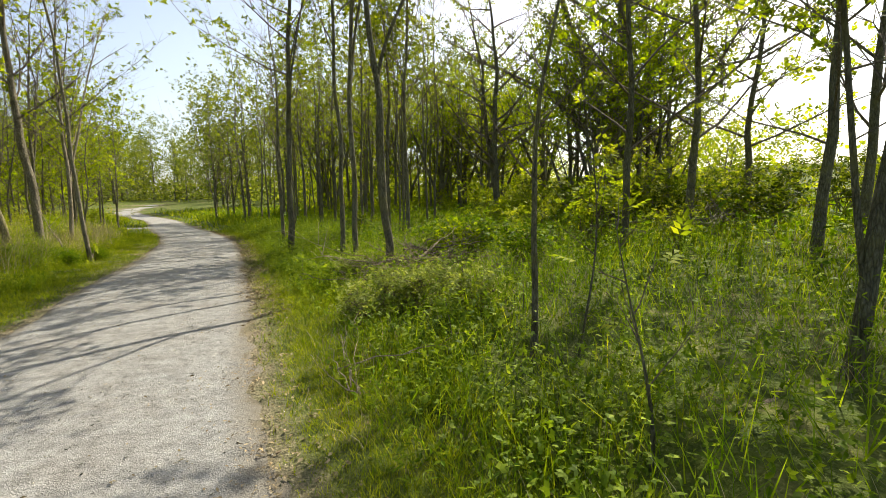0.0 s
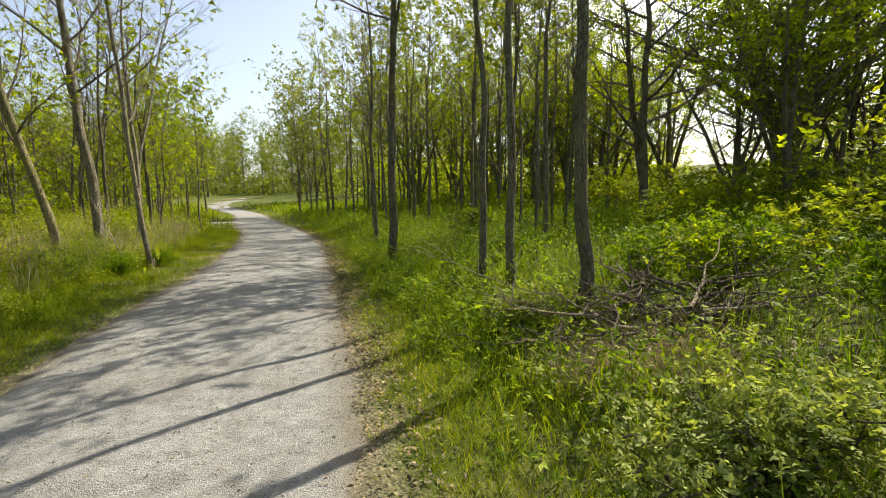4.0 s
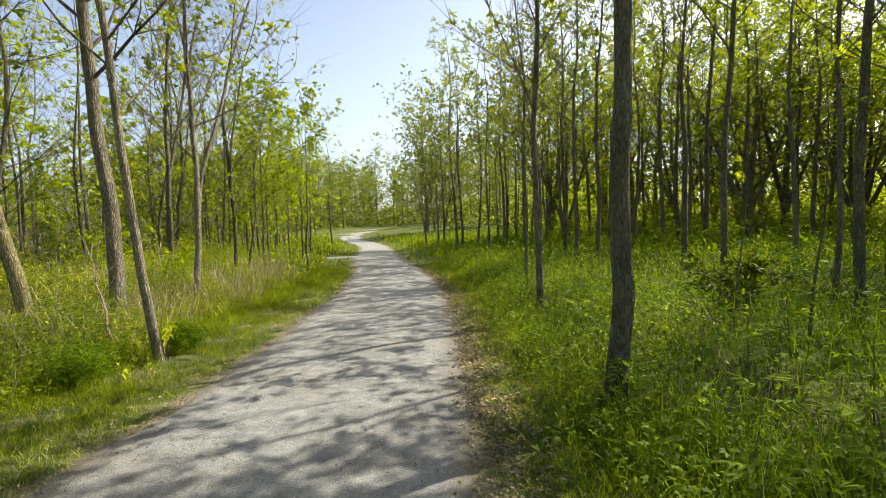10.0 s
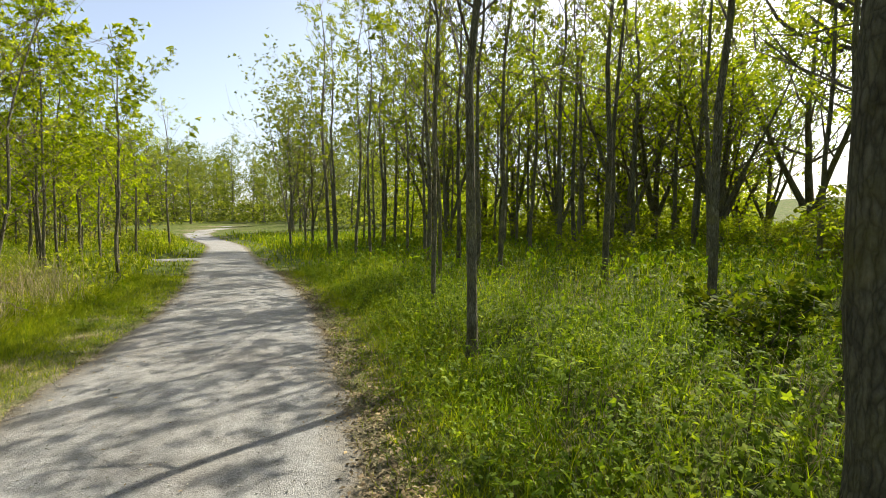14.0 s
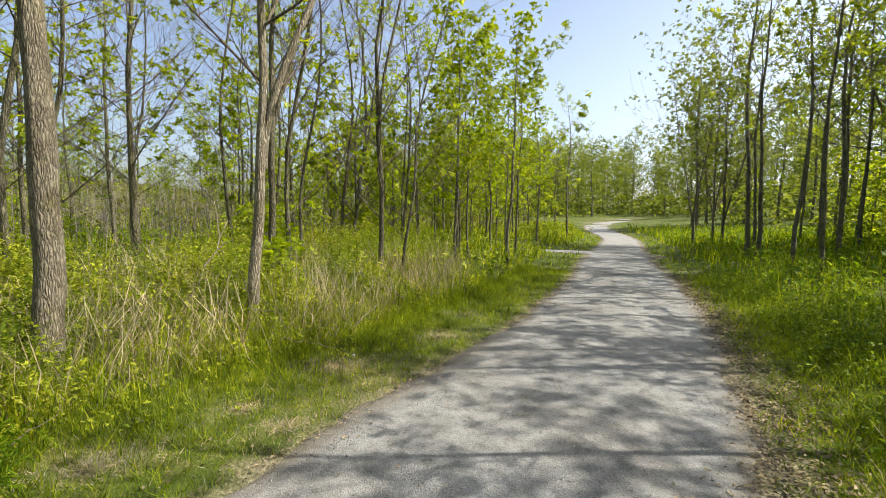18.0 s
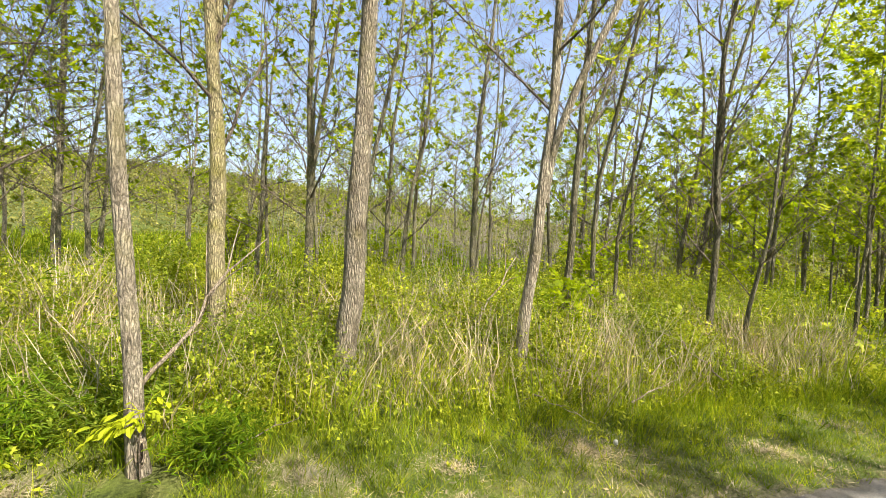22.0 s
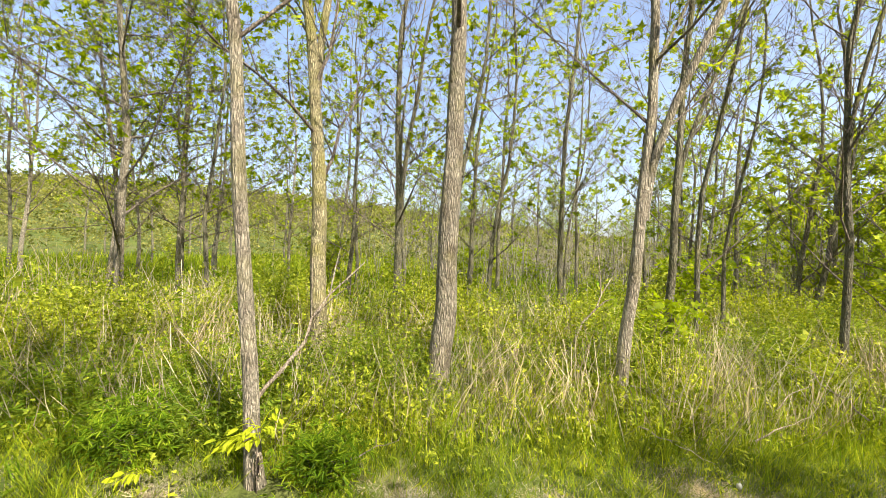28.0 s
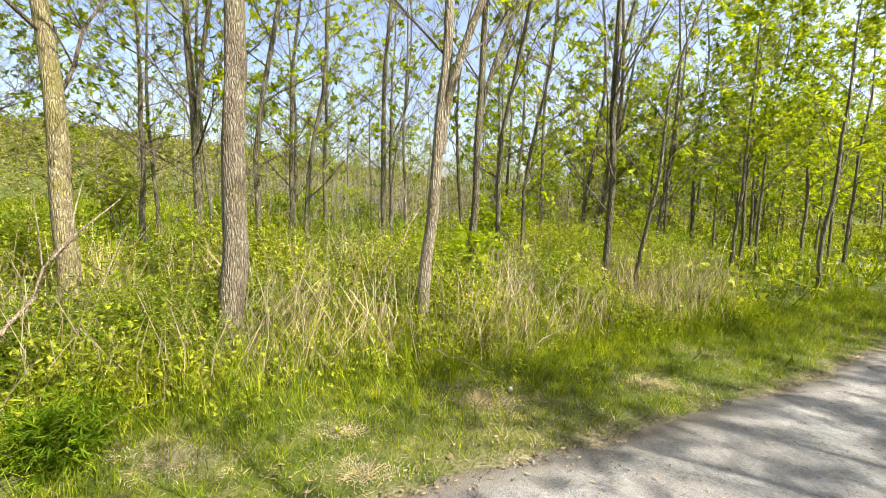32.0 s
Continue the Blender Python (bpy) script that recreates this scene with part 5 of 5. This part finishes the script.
blades("dry_grass", "flattened tan dry grass on the verge", x, y, rng.uniform(0.03, 0.12, len(x)), rng.uniform(0.004, 0.008, len(x)), rng, STRAW, 3.0, False)
# loose chippings on the trail
n = 10000
u = rng.uniform(0, len(WALKED) - 1.001, n)
i = u.astype(int)
p = WALKED[i] + (WALKED[i + 1] - WALKED[i]) * (u - i)[:, None] + rng.normal(0, 2.2, (n, 2))
d = off_trail(p[:, 0], p[:, 1])
keep = (d < 0.15) & (d > -2.9)
p, d = p[keep], d[keep]
n = len(p)
r = 0.003 + 0.007 * rng.random(n) ** 2
oct_v = np.array([(1, 0, 0), (0, 1, 0), (-1, 0, 0), (0, -1, 0), (0.1, 0, 0.8), (0, 0, -0.5)])
turn = rng.uniform(0, 6.28, n)
rot = np.stack([np.stack([np.cos(turn), -np.sin(turn)], 1), np.stack([np.sin(turn), np.cos(turn)], 1)], 1)
xy = np.einsum("nij,kj->nki", rot, oct_v[:, :2]) * r[:, None, None] * rng.uniform(0.7, 1.3, (n, 6, 1)) + p[:, None, :]
zz = (0.004 + 0.03 * (1 - np.clip(1 + d / 1.45, 0, 1) ** 2))[:, None] + oct_v[None, :, 2] * r[:, None]
v = np.concatenate([xy, zz[:, :, None]], 2).reshape(-1, 3)
k = np.arange(n)[:, None] * 6
q = np.concatenate([k + [0, 1, 4, 3], k + [1, 2, 3, 4], k + [0, 3, 5, 1], k + [1, 5, 3, 2]], 0)
tagged(new("loose_gravel", fast_mesh("loose_gravel", v, q, PEBBLE)), "loose grey limestone chippings on the trail", "gravel", kind="stuff")
# bits of leaf and twig trodden into the gravel, thickest towards the edges
x, y, d = verge(rng, 60000, 0.0)
t = rng.random(len(x)) ** 2.2
x = x + (np.interp(y, TRAIL_LINE[:, 1], TRAIL_LINE[:, 0]) - x) * 2 * t
d = off_trail(x, y)
keep = (d < 0.05) & (mounds(x, y, 3.1, 0.7) + 0.5 * rng.random(len(x)) > 0.75) & (rng.random(len(x)) < 0.05 + 0.5 * np.exp(np.minimum(d, 0) / 0.28))
x, y, d = x[keep], y[keep], d[keep]
n = len(x)
a = rng.uniform(0, 6.28, n)
v, q = spray(np.array(plain_leaf((0, 0, 0), 0, 0.030, 0.013, 0.003)), np.stack([x, y, 0.013 + 0.03 * (1 - np.clip(1 + d / 1.45, 0, 1) ** 2)], 1), np.stack([np.cos(a), np.sin(a), rng.normal(0, 0.12, n)], 1), rng.uniform(0.4, 1.4, n), rng, 0.25)
tagged(new("trodden_litter", fast_mesh("trodden_litter", v, q, LITTER)), "brown bits of leaf and twig trodden into the gravel", "litter", kind="stuff")


# ---- shrubs, dead wood, single plants ----
def shrub(label, seed, x, y, h, width, leaf, stems=9, template=CLUMP, size=1.0, per=3, name="shrub", group="shrubs", twigs=4, stem_r=0.014):
    rnd = random.Random(seed)
    root = thing(name, label, name.replace("_", " "), group, (x, y, float(land(x, y)[0]) - 0.03))
    wood, tips, ways = Buf(), [], []
    for i in range(stems):
        a, out = rnd.uniform(0, 6.28), width * rnd.uniform(0.3, 1.0)
        d = Vector((math.cos(a) * out, math.sin(a) * out, h * rnd.uniform(0.7, 1.1)))
        pts = [Vector((rnd.uniform(-0.1, 0.1), rnd.uniform(-0.1, 0.1), -0.05)) + d * (k / 5) + Vector((rnd.uniform(-0.05, 0.05), rnd.uniform(-0.05, 0.05), 0.12 * h * math.sin(k / 5 * 3))) for k in range(6)]
        tube(wood, pts, [stem_r * (1 - 0.16 * k) for k in range(6)], 4)
        for s in range(twigs):
            k = rnd.randint(2, 5)
            d2 = Vector((rnd.uniform(-1, 1), rnd.uniform(-1, 1), rnd.uniform(-0.1, 0.9))).normalized() * h * 0.3
            line = [pts[k], pts[k] + d2 * 0.5, pts[k] + d2]
            tube(wood, line, [0.43 * stem_r, 0.29 * stem_r, 0.14 * stem_r], 3, False)
            for e in line[1:]:
                tips.append(e)
                ways.append(d2.normalized())
    tagged(part("stemwork", make_mesh("stemwork", wood.v, wood.f, TWIG), root), kind="stuff")
    part("leaves", crown_mesh(np.array(tips), np.array(ways), per, template, size, seed, leaf, 0.95, 0.08), root)
    return root


SHRUB_R = [shrub("leafy green shrub under the trees", 200 + i, x, y, h, 1.1, (LEAF, HERB_PALE, LEAF)[i], 11, size=1.3, per=3, template=CLUMP) for i, (x, y, h) in enumerate([(3.4, 10.5, 1.6), (5.2, 13.0, 2.1), (2.0, 22.5, 1.8)])]
plant_copies(SHRUB_R, scatter_spots(21, 22, (1.5, 14, 8, 26), 1.7), 21, 0.4, 0.75)
plant_copies(SHRUB_R, scatter_spots(22, 26, (-9, 8, 24, 37), 1.7, 2.5, lambda x, y: x > -10.5 - 0.5 * (y - 24)), 22, 0.4, 0.8)
SHRUB_L = [shrub("yellow-green shrub among the young trees", 210 + i, x, y, 1.3, 0.8, (LEAF_LIME, HERB_PALE)[i], 9, size=1.1, per=3) for i, (x, y) in enumerate([(-21.0, 21.5), (-18.5, 16.8)])]
plant_copies(SHRUB_L, scatter_spots(23, 34, (-44, -17, 4, 40), 2.0, 1.5, lambda x, y: x < -17 - 0.6 * max(0, y - 22)), 23, 0.6, 1.3)
plant_copies(SHRUB_L, scatter_spots(24, 9, (-38, -17.5, -14, 12), 2.2), 24, 0.5, 1.0)
shrub("small lime-green bush behind the forked tree", 220, -13.3, 15.75, 0.95, 0.45, LEAF_LIME, 8, size=0.9, per=3)
shrub("low bush with small pale leaves in the grass", 221, -1.7, 8.5, 0.42, 0.3, LEAF_PALE, 16, size=0.36, per=8)
shrub("low bush with small pale leaves in the grass", 222, -0.45, 6.05, 0.55, 0.5, LEAF_PALE, 18, size=0.38, per=8)
shrub("low bush with small pale leaves in the grass", 223, 0.35, 5.6, 0.5, 0.45, LEAF_PALE, 16, size=0.38, per=8)
shrub("dark green weedy bush in the grass", 224, -3.0, 16.2, 0.8, 0.6, LEAF_DARK, 10, size=0.9, per=4)
shrub("leafy green bush beside the dead brush", 225, 1.5, 7.9, 0.8, 0.6, HERB, 12, size=0.6, per=6)
shrub("leafy green bush beside the dead brush", 226, -1.6, 9.6 + 2.1, 0.6, 0.5, HERB, 10, size=0.6, per=5)
shrub("dark green leafy clump at the tree's foot", 227, -9.90, 13.16, 0.36, 0.13, HERB, 16, template=LANCE, size=0.52, per=9, stem_r=0.004, name="weed_clump", group="weed clumps")
shrub("dark green leafy clump on the verge", 228, -9.6, 11.75, 0.38, 0.2, HERB, 18, template=LANCE, size=0.55, per=7, stem_r=0.004, name="weed_clump", group="weed clumps")


def sprout(x, y, tall, reach, back, count, big, seed):
    """A lime-green sucker: a short stem whose shoots spread sideways, with broad drooping leaves."""
    rnd = random.Random(seed)
    root = thing("sprout", "bright lime-green broad-leaved sprout at the slim tree's foot", "sprout", "sprouts", (x, y, float(land(x, y)[0]) - 0.02))
    south, out = Vector((0.71, -0.71, 0)), Vector((0.71, 0.71, 0))
    b = Buf()
    tube(b, [Vector((0, 0, 0)), south * 0.015 + Vector((0, 0, 0.5 * tall)), Vector((0, 0, 0.85 * tall))], [0.006, 0.005, 0.003], 5)
    part("stem", make_mesh("stem", b.v, b.f, TWIG), root)
    for k in range(count):
        u = (k + 0.5) / count
        run = -back + (reach + back) * u
        start = Vector((0, 0, tall * rnd.uniform(0.62, 0.85)))
        end = south * run + out * rnd.uniform(-0.01, 0.05) + Vector((0, 0, tall * (rnd.uniform(0.74, 1.06) - 0.7 * max(0.0, run))))
        shoot = Buf()
        tube(shoot, [start, start.lerp(end, 0.5) + Vector((0, 0, 0.03)), end], [0.003, 0.0025, 0.0018], 4)
        stalk = part("shoot", make_mesh("shoot", shoot.v, shoot.f, LEAF_SPROUT), root)
        for m in range(3):
            way = south * (1.0 if run > 0 else -0.8) + out * rnd.uniform(-0.3, 0.9) + Vector((0, 0, rnd.uniform(-1.1, -0.1)))
            at = start.lerp(end, 1.0 - 0.28 * m)
            v, q = spray(np.array(leaflet((0.008, 0, 0), (-0.7, 0.0, 0.7)[m], 0.085, 0.050, 0.02)), [at], [tuple(way.normalized())], [rnd.uniform(0.7, 1.0) * (0.75 + big * max(0.0, u - 0.4))], np.random.default_rng(seed + 5 * k + m), 0.35)
            part("leaf", fast_mesh("leaf", v, q, LEAF_SPROUT), stalk)
    return root


sprout(-9.675, 12.815, 0.55, 0.29, 0.13, 16, 0.75, 229)
sprout(-9.42, 12.12, 0.17, 0.16, 0.08, 5, 0.6, 250)


def dead_branch(label, seed, a, b, r, twigs=5, name="fallen_branch", wood=None):
    wood = wood or DEAD
    rnd = random.Random(seed)
    root = thing(name, label, "dead branch", "dead wood", a)
    a, b = Vector((0, 0, 0)), Vector(b) - Vector(a)
    n = 7
    pts = [a.lerp(b, k / n) + Vector([rnd.uniform(-1, 1) * (b - a).length * 0.025 for _ in range(3)]) for k in range(n + 1)]
    main = Buf()
    tube(main, pts, [r * (1 - 0.75 * k / n) for k in range(n + 1)], 7)
    part("stem", make_mesh("stem", main.v, main.f, wood), root)
    for _ in range(twigs):
        k = rnd.randint(2, n)
        d = ((b - a).normalized() + Vector((rnd.uniform(-1, 1), rnd.uniform(-1, 1), rnd.uniform(-0.3, 0.8)))).normalized() * (b - a).length * rnd.uniform(0.12, 0.35)
        t = Buf()
        tube(t, [pts[k], pts[k] + d * 0.5 + Vector((0, 0, 0.03)), pts[k] + d], [r * 0.4, r * 0.28, r * 0.1], 5)
        part("twig", make_mesh("twig", t.v, t.f, wood), root)
    return root


dead_branch("pale dead branch leaning against a mossy trunk", 1, (-10.05, 12.35, 0.35), (-11.1, 12.75, 1.55), 0.02)
for i, (x, y, z) in enumerate([(-1.05, 4.75, 0.30), (-1.14, 4.45, 0.18), (-0.92, 4.72, 0.36), (-1.20, 4.15, 0.12), (-1.0, 4.3, 0.34)]):
    dead_branch("pale dry weed stem fallen towards the trail", 20 + i, (-0.80 + 0.03 * i, 3.68 - 0.04 * i, 0.06), (x, y, z), 0.007, 2, name="dry_stem")
dead_branch("thin dead stem leaning in the weeds", 2, (-12.6, 14.4, 0.15), (-13.0, 15.1, 1.5), 0.02, 3)
dead_branch("thin dead branch lying over the weeds", 3, (-11.9, 15.6, 0.35), (-12.7, 15.0, 0.75), 0.009, 4)
dead_branch("thin dead branch lying over the weeds", 4, (-12.2, 17.3, 0.4), (-13.1, 17.0, 0.7), 0.009, 4)
for i, (a, b) in enumerate([((-12.35, 16.6, 0.35), (-12.75, 17.1, 0.62)), ((-11.65, 16.25, 0.25), (-12.1, 16.85, 0.45)), ((-12.15, 15.3, 0.45), (-11.9, 15.95, 0.3)), ((-11.45, 15.3, 0.28), (-11.3, 15.85, 0.12)), ((-9.9, 13.2, 0.16), (-10.25, 13.55, 0.3)), ((-10.4, 11.3, 0.25), (-10.9, 11.7, 0.6))]):
    dead_branch("thin pale dead cane bent over the verge", 40 + i, a, b, 0.007, 2, "dead_cane")
stone_v = [0.75 * Vector((0.035 * math.cos(k) * (1 - 0.25 * (j - 1) ** 2) * (1 + 0.2 * math.sin(3 * k)), 0.028 * math.sin(k) * (1 - 0.25 * (j - 1) ** 2), 0.022 * j)) for j in range(3) for k in (0, 0.9, 1.8, 2.7, 3.6, 4.5, 5.4)]
stone_f = [(j * 7 + k, j * 7 + (k + 1) % 7, (j + 1) * 7 + (k + 1) % 7, (j + 1) * 7 + k) for j in range(2) for k in range(7)] + [tuple(range(14, 21))]
stone = new("stone", make_mesh("stone", stone_v, stone_f, PEBBLE))
stone.location = (-11.1, 15.98, float(land(-11.1, 15.98)[0]) + 0.02)
tagged(stone, "small pale stone lying on the grassy verge", "stone")
dead_branch("fallen branch lying in the grass", 5, (-0.9, 3.7, 0.2), (0.3, 4.1, 0.42), 0.007, 5)
dead_branch("fallen branch lying in the grass", 6, (1.6, 2.7, 0.2), (2.8, 3.2, 0.3), 0.018, 3)
rnd = random.Random(9)
for i in range(64):
    a, r0 = rnd.uniform(0, 6.28), rnd.uniform(0.2, 1.1)
    p = Vector((-0.45 + r0 * math.cos(a), 7.8 + 0.8 * r0 * math.sin(a), 0.25 + rnd.uniform(0, 0.7) * (1.25 - r0)))
    b2 = rnd.uniform(0, 6.28)
    q = p + Vector((math.cos(b2), math.sin(b2), rnd.uniform(-0.05, 0.4))) * rnd.uniform(0.5, 1.3)
    dead_branch("bare grey-brown branch in a tangled brush heap", 300 + i, p, q, rnd.uniform(0.008, 0.018), 6, "brush_branch", DEAD if i % 4 == 0 else TWIG)

for i in range(26):
    a, r0 = rnd.uniform(0, 6.28), rnd.uniform(0.05, 0.65)
    p = Vector((-0.85 + r0 * math.cos(a), 8.25 + 0.8 * r0 * math.sin(a), 0.22 + rnd.uniform(0, 0.35)))
    b2 = rnd.gauss(2.6, 0.9)
    q = p + Vector((math.cos(b2), math.sin(b2), rnd.uniform(-0.1, 0.35))) * rnd.uniform(0.35, 0.95)
    dead_branch("bleached forked dead branch spilling from a brush heap", 420 + i, p, q, rnd.uniform(0.005, 0.011), 4, "brush_branch")
# dark fallen limbs in the shade of the thicket
for i, (a, b, r) in enumerate([((4.2, 10.6, 0.25), (8.2, 12.2, 0.55), 0.09), ((5.6, 11.4, 0.35), (9.4, 13.6, 0.3), 0.07), ((6.0, 10.2, 0.1), (7.6, 12.6, 0.9), 0.05), ((3.6, 11.6, 0.2), (6.2, 11.0, 0.75), 0.05), ((7.0, 11.2, 0.2), (9.8, 11.9, 0.8), 0.06), ((4.8, 9.8, 0.3), (6.4, 10.4, 0.7), 0.035)]):
    za, zb = (float(land(p[0], p[1])[0]) + p[2] for p in (a, b))
    dead_branch("dark fallen limb with broken twigs in the shade", 460 + i, (a[0], a[1], za), (b[0], b[1], zb), r, 9, "fallen_limb", BARK)
# dead bracken and straw at the heap's foot
n = 2600
a, r0 = rng.uniform(0, 6.28, n), 0.75 * np.sqrt(rng.random(n))
blades("dead_bracken", "collapsed tan dead stalks at the foot of the brush heap", -0.75 + r0 * np.cos(a), 7.55 + 0.7 * r0 * np.sin(a), rng.uniform(0.05, 0.26, n), rng.uniform(0.005, 0.010, n), rng, STRAW, 2.6, False)
shrub("bush with yellow new leaves beside the brush heap", 236, 0.35, 9.0, 0.85, 0.55, LEAF_LIME, 12, size=0.55, per=5)
# the thicket's shade is put into these shrubs' dark leaf colour
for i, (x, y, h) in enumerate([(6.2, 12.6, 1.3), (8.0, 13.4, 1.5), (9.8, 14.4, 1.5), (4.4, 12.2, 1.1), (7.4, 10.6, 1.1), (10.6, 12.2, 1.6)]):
    shrub("dark shrub among fallen limbs, shade put into its leaf colour", 470 + i, x, y, h, 0.9, LEAF_DARK, 12, size=1.0, per=5)


# dead leaves and broken twigs under the brush heap
n = 1500
a, r0 = rng.uniform(0, 6.28, n), 1.3 * np.sqrt(rng.random(n))
x, y = -0.45 + r0 * np.cos(a), 7.8 + r0 * np.sin(a)
v, q = spray(np.array(plain_leaf((0, 0, 0), 0, 0.07, 0.03, 0.01)), np.stack([x, y, land(x, y) + 0.02 + 0.05 * rng.random(n)], 1), np.stack([np.cos(a * 7), np.sin(a * 7), rng.normal(0, 0.3, n)], 1), rng.uniform(0.5, 1.5, n), rng, 0.4)
tagged(new("dead_leaves", fast_mesh("dead_leaves", v, q, LITTER)), "brown dead leaves under the brush heap", "litter", kind="stuff")
shrub("leafy green bush behind the dead brush", 231, 0.5, 9.1, 0.9, 0.6, HERB, 12, size=0.55, per=6)
shrub("leafy green bush behind the dead brush", 232, -0.3, 9.3, 0.8, 0.5, HERB, 11, size=0.5, per=6)
shrub("low bush with small pale leaves in the grass", 233, -1.0, 5.7, 0.4, 0.3, LEAF_PALE, 13, size=0.34, per=7)


def seedling(seed, x, y, h, leaf=HERB_SOFT):
    """A young tree of the year: one thin stem with feathered leaves."""
    rnd = random.Random(seed)
    root = thing("seedling", "young seedling with feathered green leaves in the grass", "seedling", "seedlings", (x, y, float(land(x, y)[0])))
    b = Buf()
    tip = Vector((rnd.uniform(-0.1, 0.1), rnd.uniform(-0.1, 0.1), h))
    tube(b, [Vector((0, 0, -0.03)), tip * 0.5, tip], [0.006, 0.005, 0.003], 5)
    part("stem", make_mesh("stem", b.v, b.f, TWIG), root)
    for k in range(rnd.randint(5, 8)):
        a, z = k * 2.4 + rnd.uniform(-0.3, 0.3), h * rnd.uniform(0.5, 1.0)
        v, q = spray(PINNATE, [tip * (z / h)], [(math.cos(a), math.sin(a), rnd.uniform(0.1, 0.7))], [rnd.uniform(0.7, 1.1)], np.random.default_rng(seed + k), 0.2)
        part("leaf", fast_mesh("leaf", v, q, leaf), root)
    return root


for i, (x, y, h) in enumerate([(-4.2, 12.95, 0.4), (-2.7, 10.6, 0.45), (-1.35, 8.95, 0.5), (-2.9, 13.9, 0.6), (-0.9, 6.9, 0.5), (0.1, 4.6, 0.5), (0.9, 5.1, 0.45), (-4.9, 15.3, 0.5), (-3.9, 14.6, 0.5), (-3.45, 12.3, 0.55), (-3.0, 11.6, 0.6), (-2.45, 12.1, 0.7), (-2.1, 11.3, 0.6), (-1.75, 11.9, 0.75), (-3.3, 13.4, 0.6), (-2.0, 13.0, 0.7), (-1.4, 10.4, 0.6), (-3.6, 11.5, 0.45), (-2.7, 12.8, 0.65), (-2.9, 9.4, 0.45), (-2.2, 8.2, 0.5)]):
    seedling(400 + i, x, y, h)

# tangled saplings and scrub on the far flat and the hill
n = 20000
x, y = rng.uniform(-64, -18, n), rng.uniform(-30, 36, n)
bearing = np.degrees(np.arctan2(-(x + 7), y - 15))
keep = (np.hypot(x + 7, y - 15) > 14) & (off_trail(x, y) > 1.5) & (bearing > 66 + rng.normal(0, 4, n)) & (bearing < 110 + rng.normal(0, 5, n))
x, y = x[keep], y[keep]
blades("bare_scrub", "grey-tan thicket of bare thin stems on the flat", x, y, 0.7 + 3.0 * rng.random(len(x)) ** 1.6, rng.uniform(0.016, 0.036, len(x)), rng, SCRUB, 0.3, False)
pick = rng.random(len(x)) < 0.45
x, y = x[pick], y[pick]
v, q = spray(CLUMP, np.stack([x, y, land(x, y) + 0.3 + 2.4 * rng.random(len(x))], 1), rng.normal(0, 1, (len(x), 3)), rng.uniform(0.8, 1.6, len(x)), rng, 0.5)
tagged(new("scrub_leaves", fast_mesh("scrub_leaves", v, q, LEAF_GREY)), "thin young leaves over the bare thicket", "scrub", kind="stuff")
n = 38000
x, y = rng.uniform(-150, -12, n), rng.uniform(-90, 45, n)
keep = (x < -30) | ((np.hypot(x + 7, y - 15) > 26) & (y < 0))
x, y = x[keep], y[keep]
n = len(x)
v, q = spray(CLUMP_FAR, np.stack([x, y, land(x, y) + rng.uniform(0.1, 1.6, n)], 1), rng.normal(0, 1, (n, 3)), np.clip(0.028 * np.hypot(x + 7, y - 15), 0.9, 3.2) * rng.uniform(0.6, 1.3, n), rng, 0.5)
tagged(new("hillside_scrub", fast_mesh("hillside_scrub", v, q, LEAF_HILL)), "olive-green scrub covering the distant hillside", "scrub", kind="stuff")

n = 20000
x, y = rng.uniform(-14, 20, n), rng.uniform(22, 60, n)
keep = ((x < -4 + 0.45 * (y - 11)) & (y > 36 - 0.3 * x) & (x > -14 - 0.3 * (y - 38))) | ((x > -4.5 + 0.77 * (y - 10.9)) & (x > 8))
x, y = x[keep], y[keep]
v, q = spray(CLUMP_FAR, np.stack([x, y, land(x, y) + 4.6 * rng.random(len(x)) ** 1.2], 1), rng.normal(0, 1, (len(x), 3)), rng.uniform(0.7, 1.5, len(x)), rng, 0.5)
tagged(new("scrub_east", fast_mesh("scrub_east", v, q, LEAF)), "dense scrub behind the eastern thicket", "scrub", kind="stuff")

n = 2600
x, y = rng.uniform(3.4, 13, n), rng.uniform(16.5, 28, n)
v, q = spray(CLUMP, np.stack([x, y, land(x, y) + 1.7 * rng.random(n) ** 1.3], 1), rng.normal(0, 1, (n, 3)), rng.uniform(1.2, 2.4, n), rng, 0.5)
tagged(new("low_scrub", fast_mesh("low_scrub", v, q, LEAF_WOOD)), "low leafy scrub beyond the twin-trunked tree", "scrub", kind="stuff")
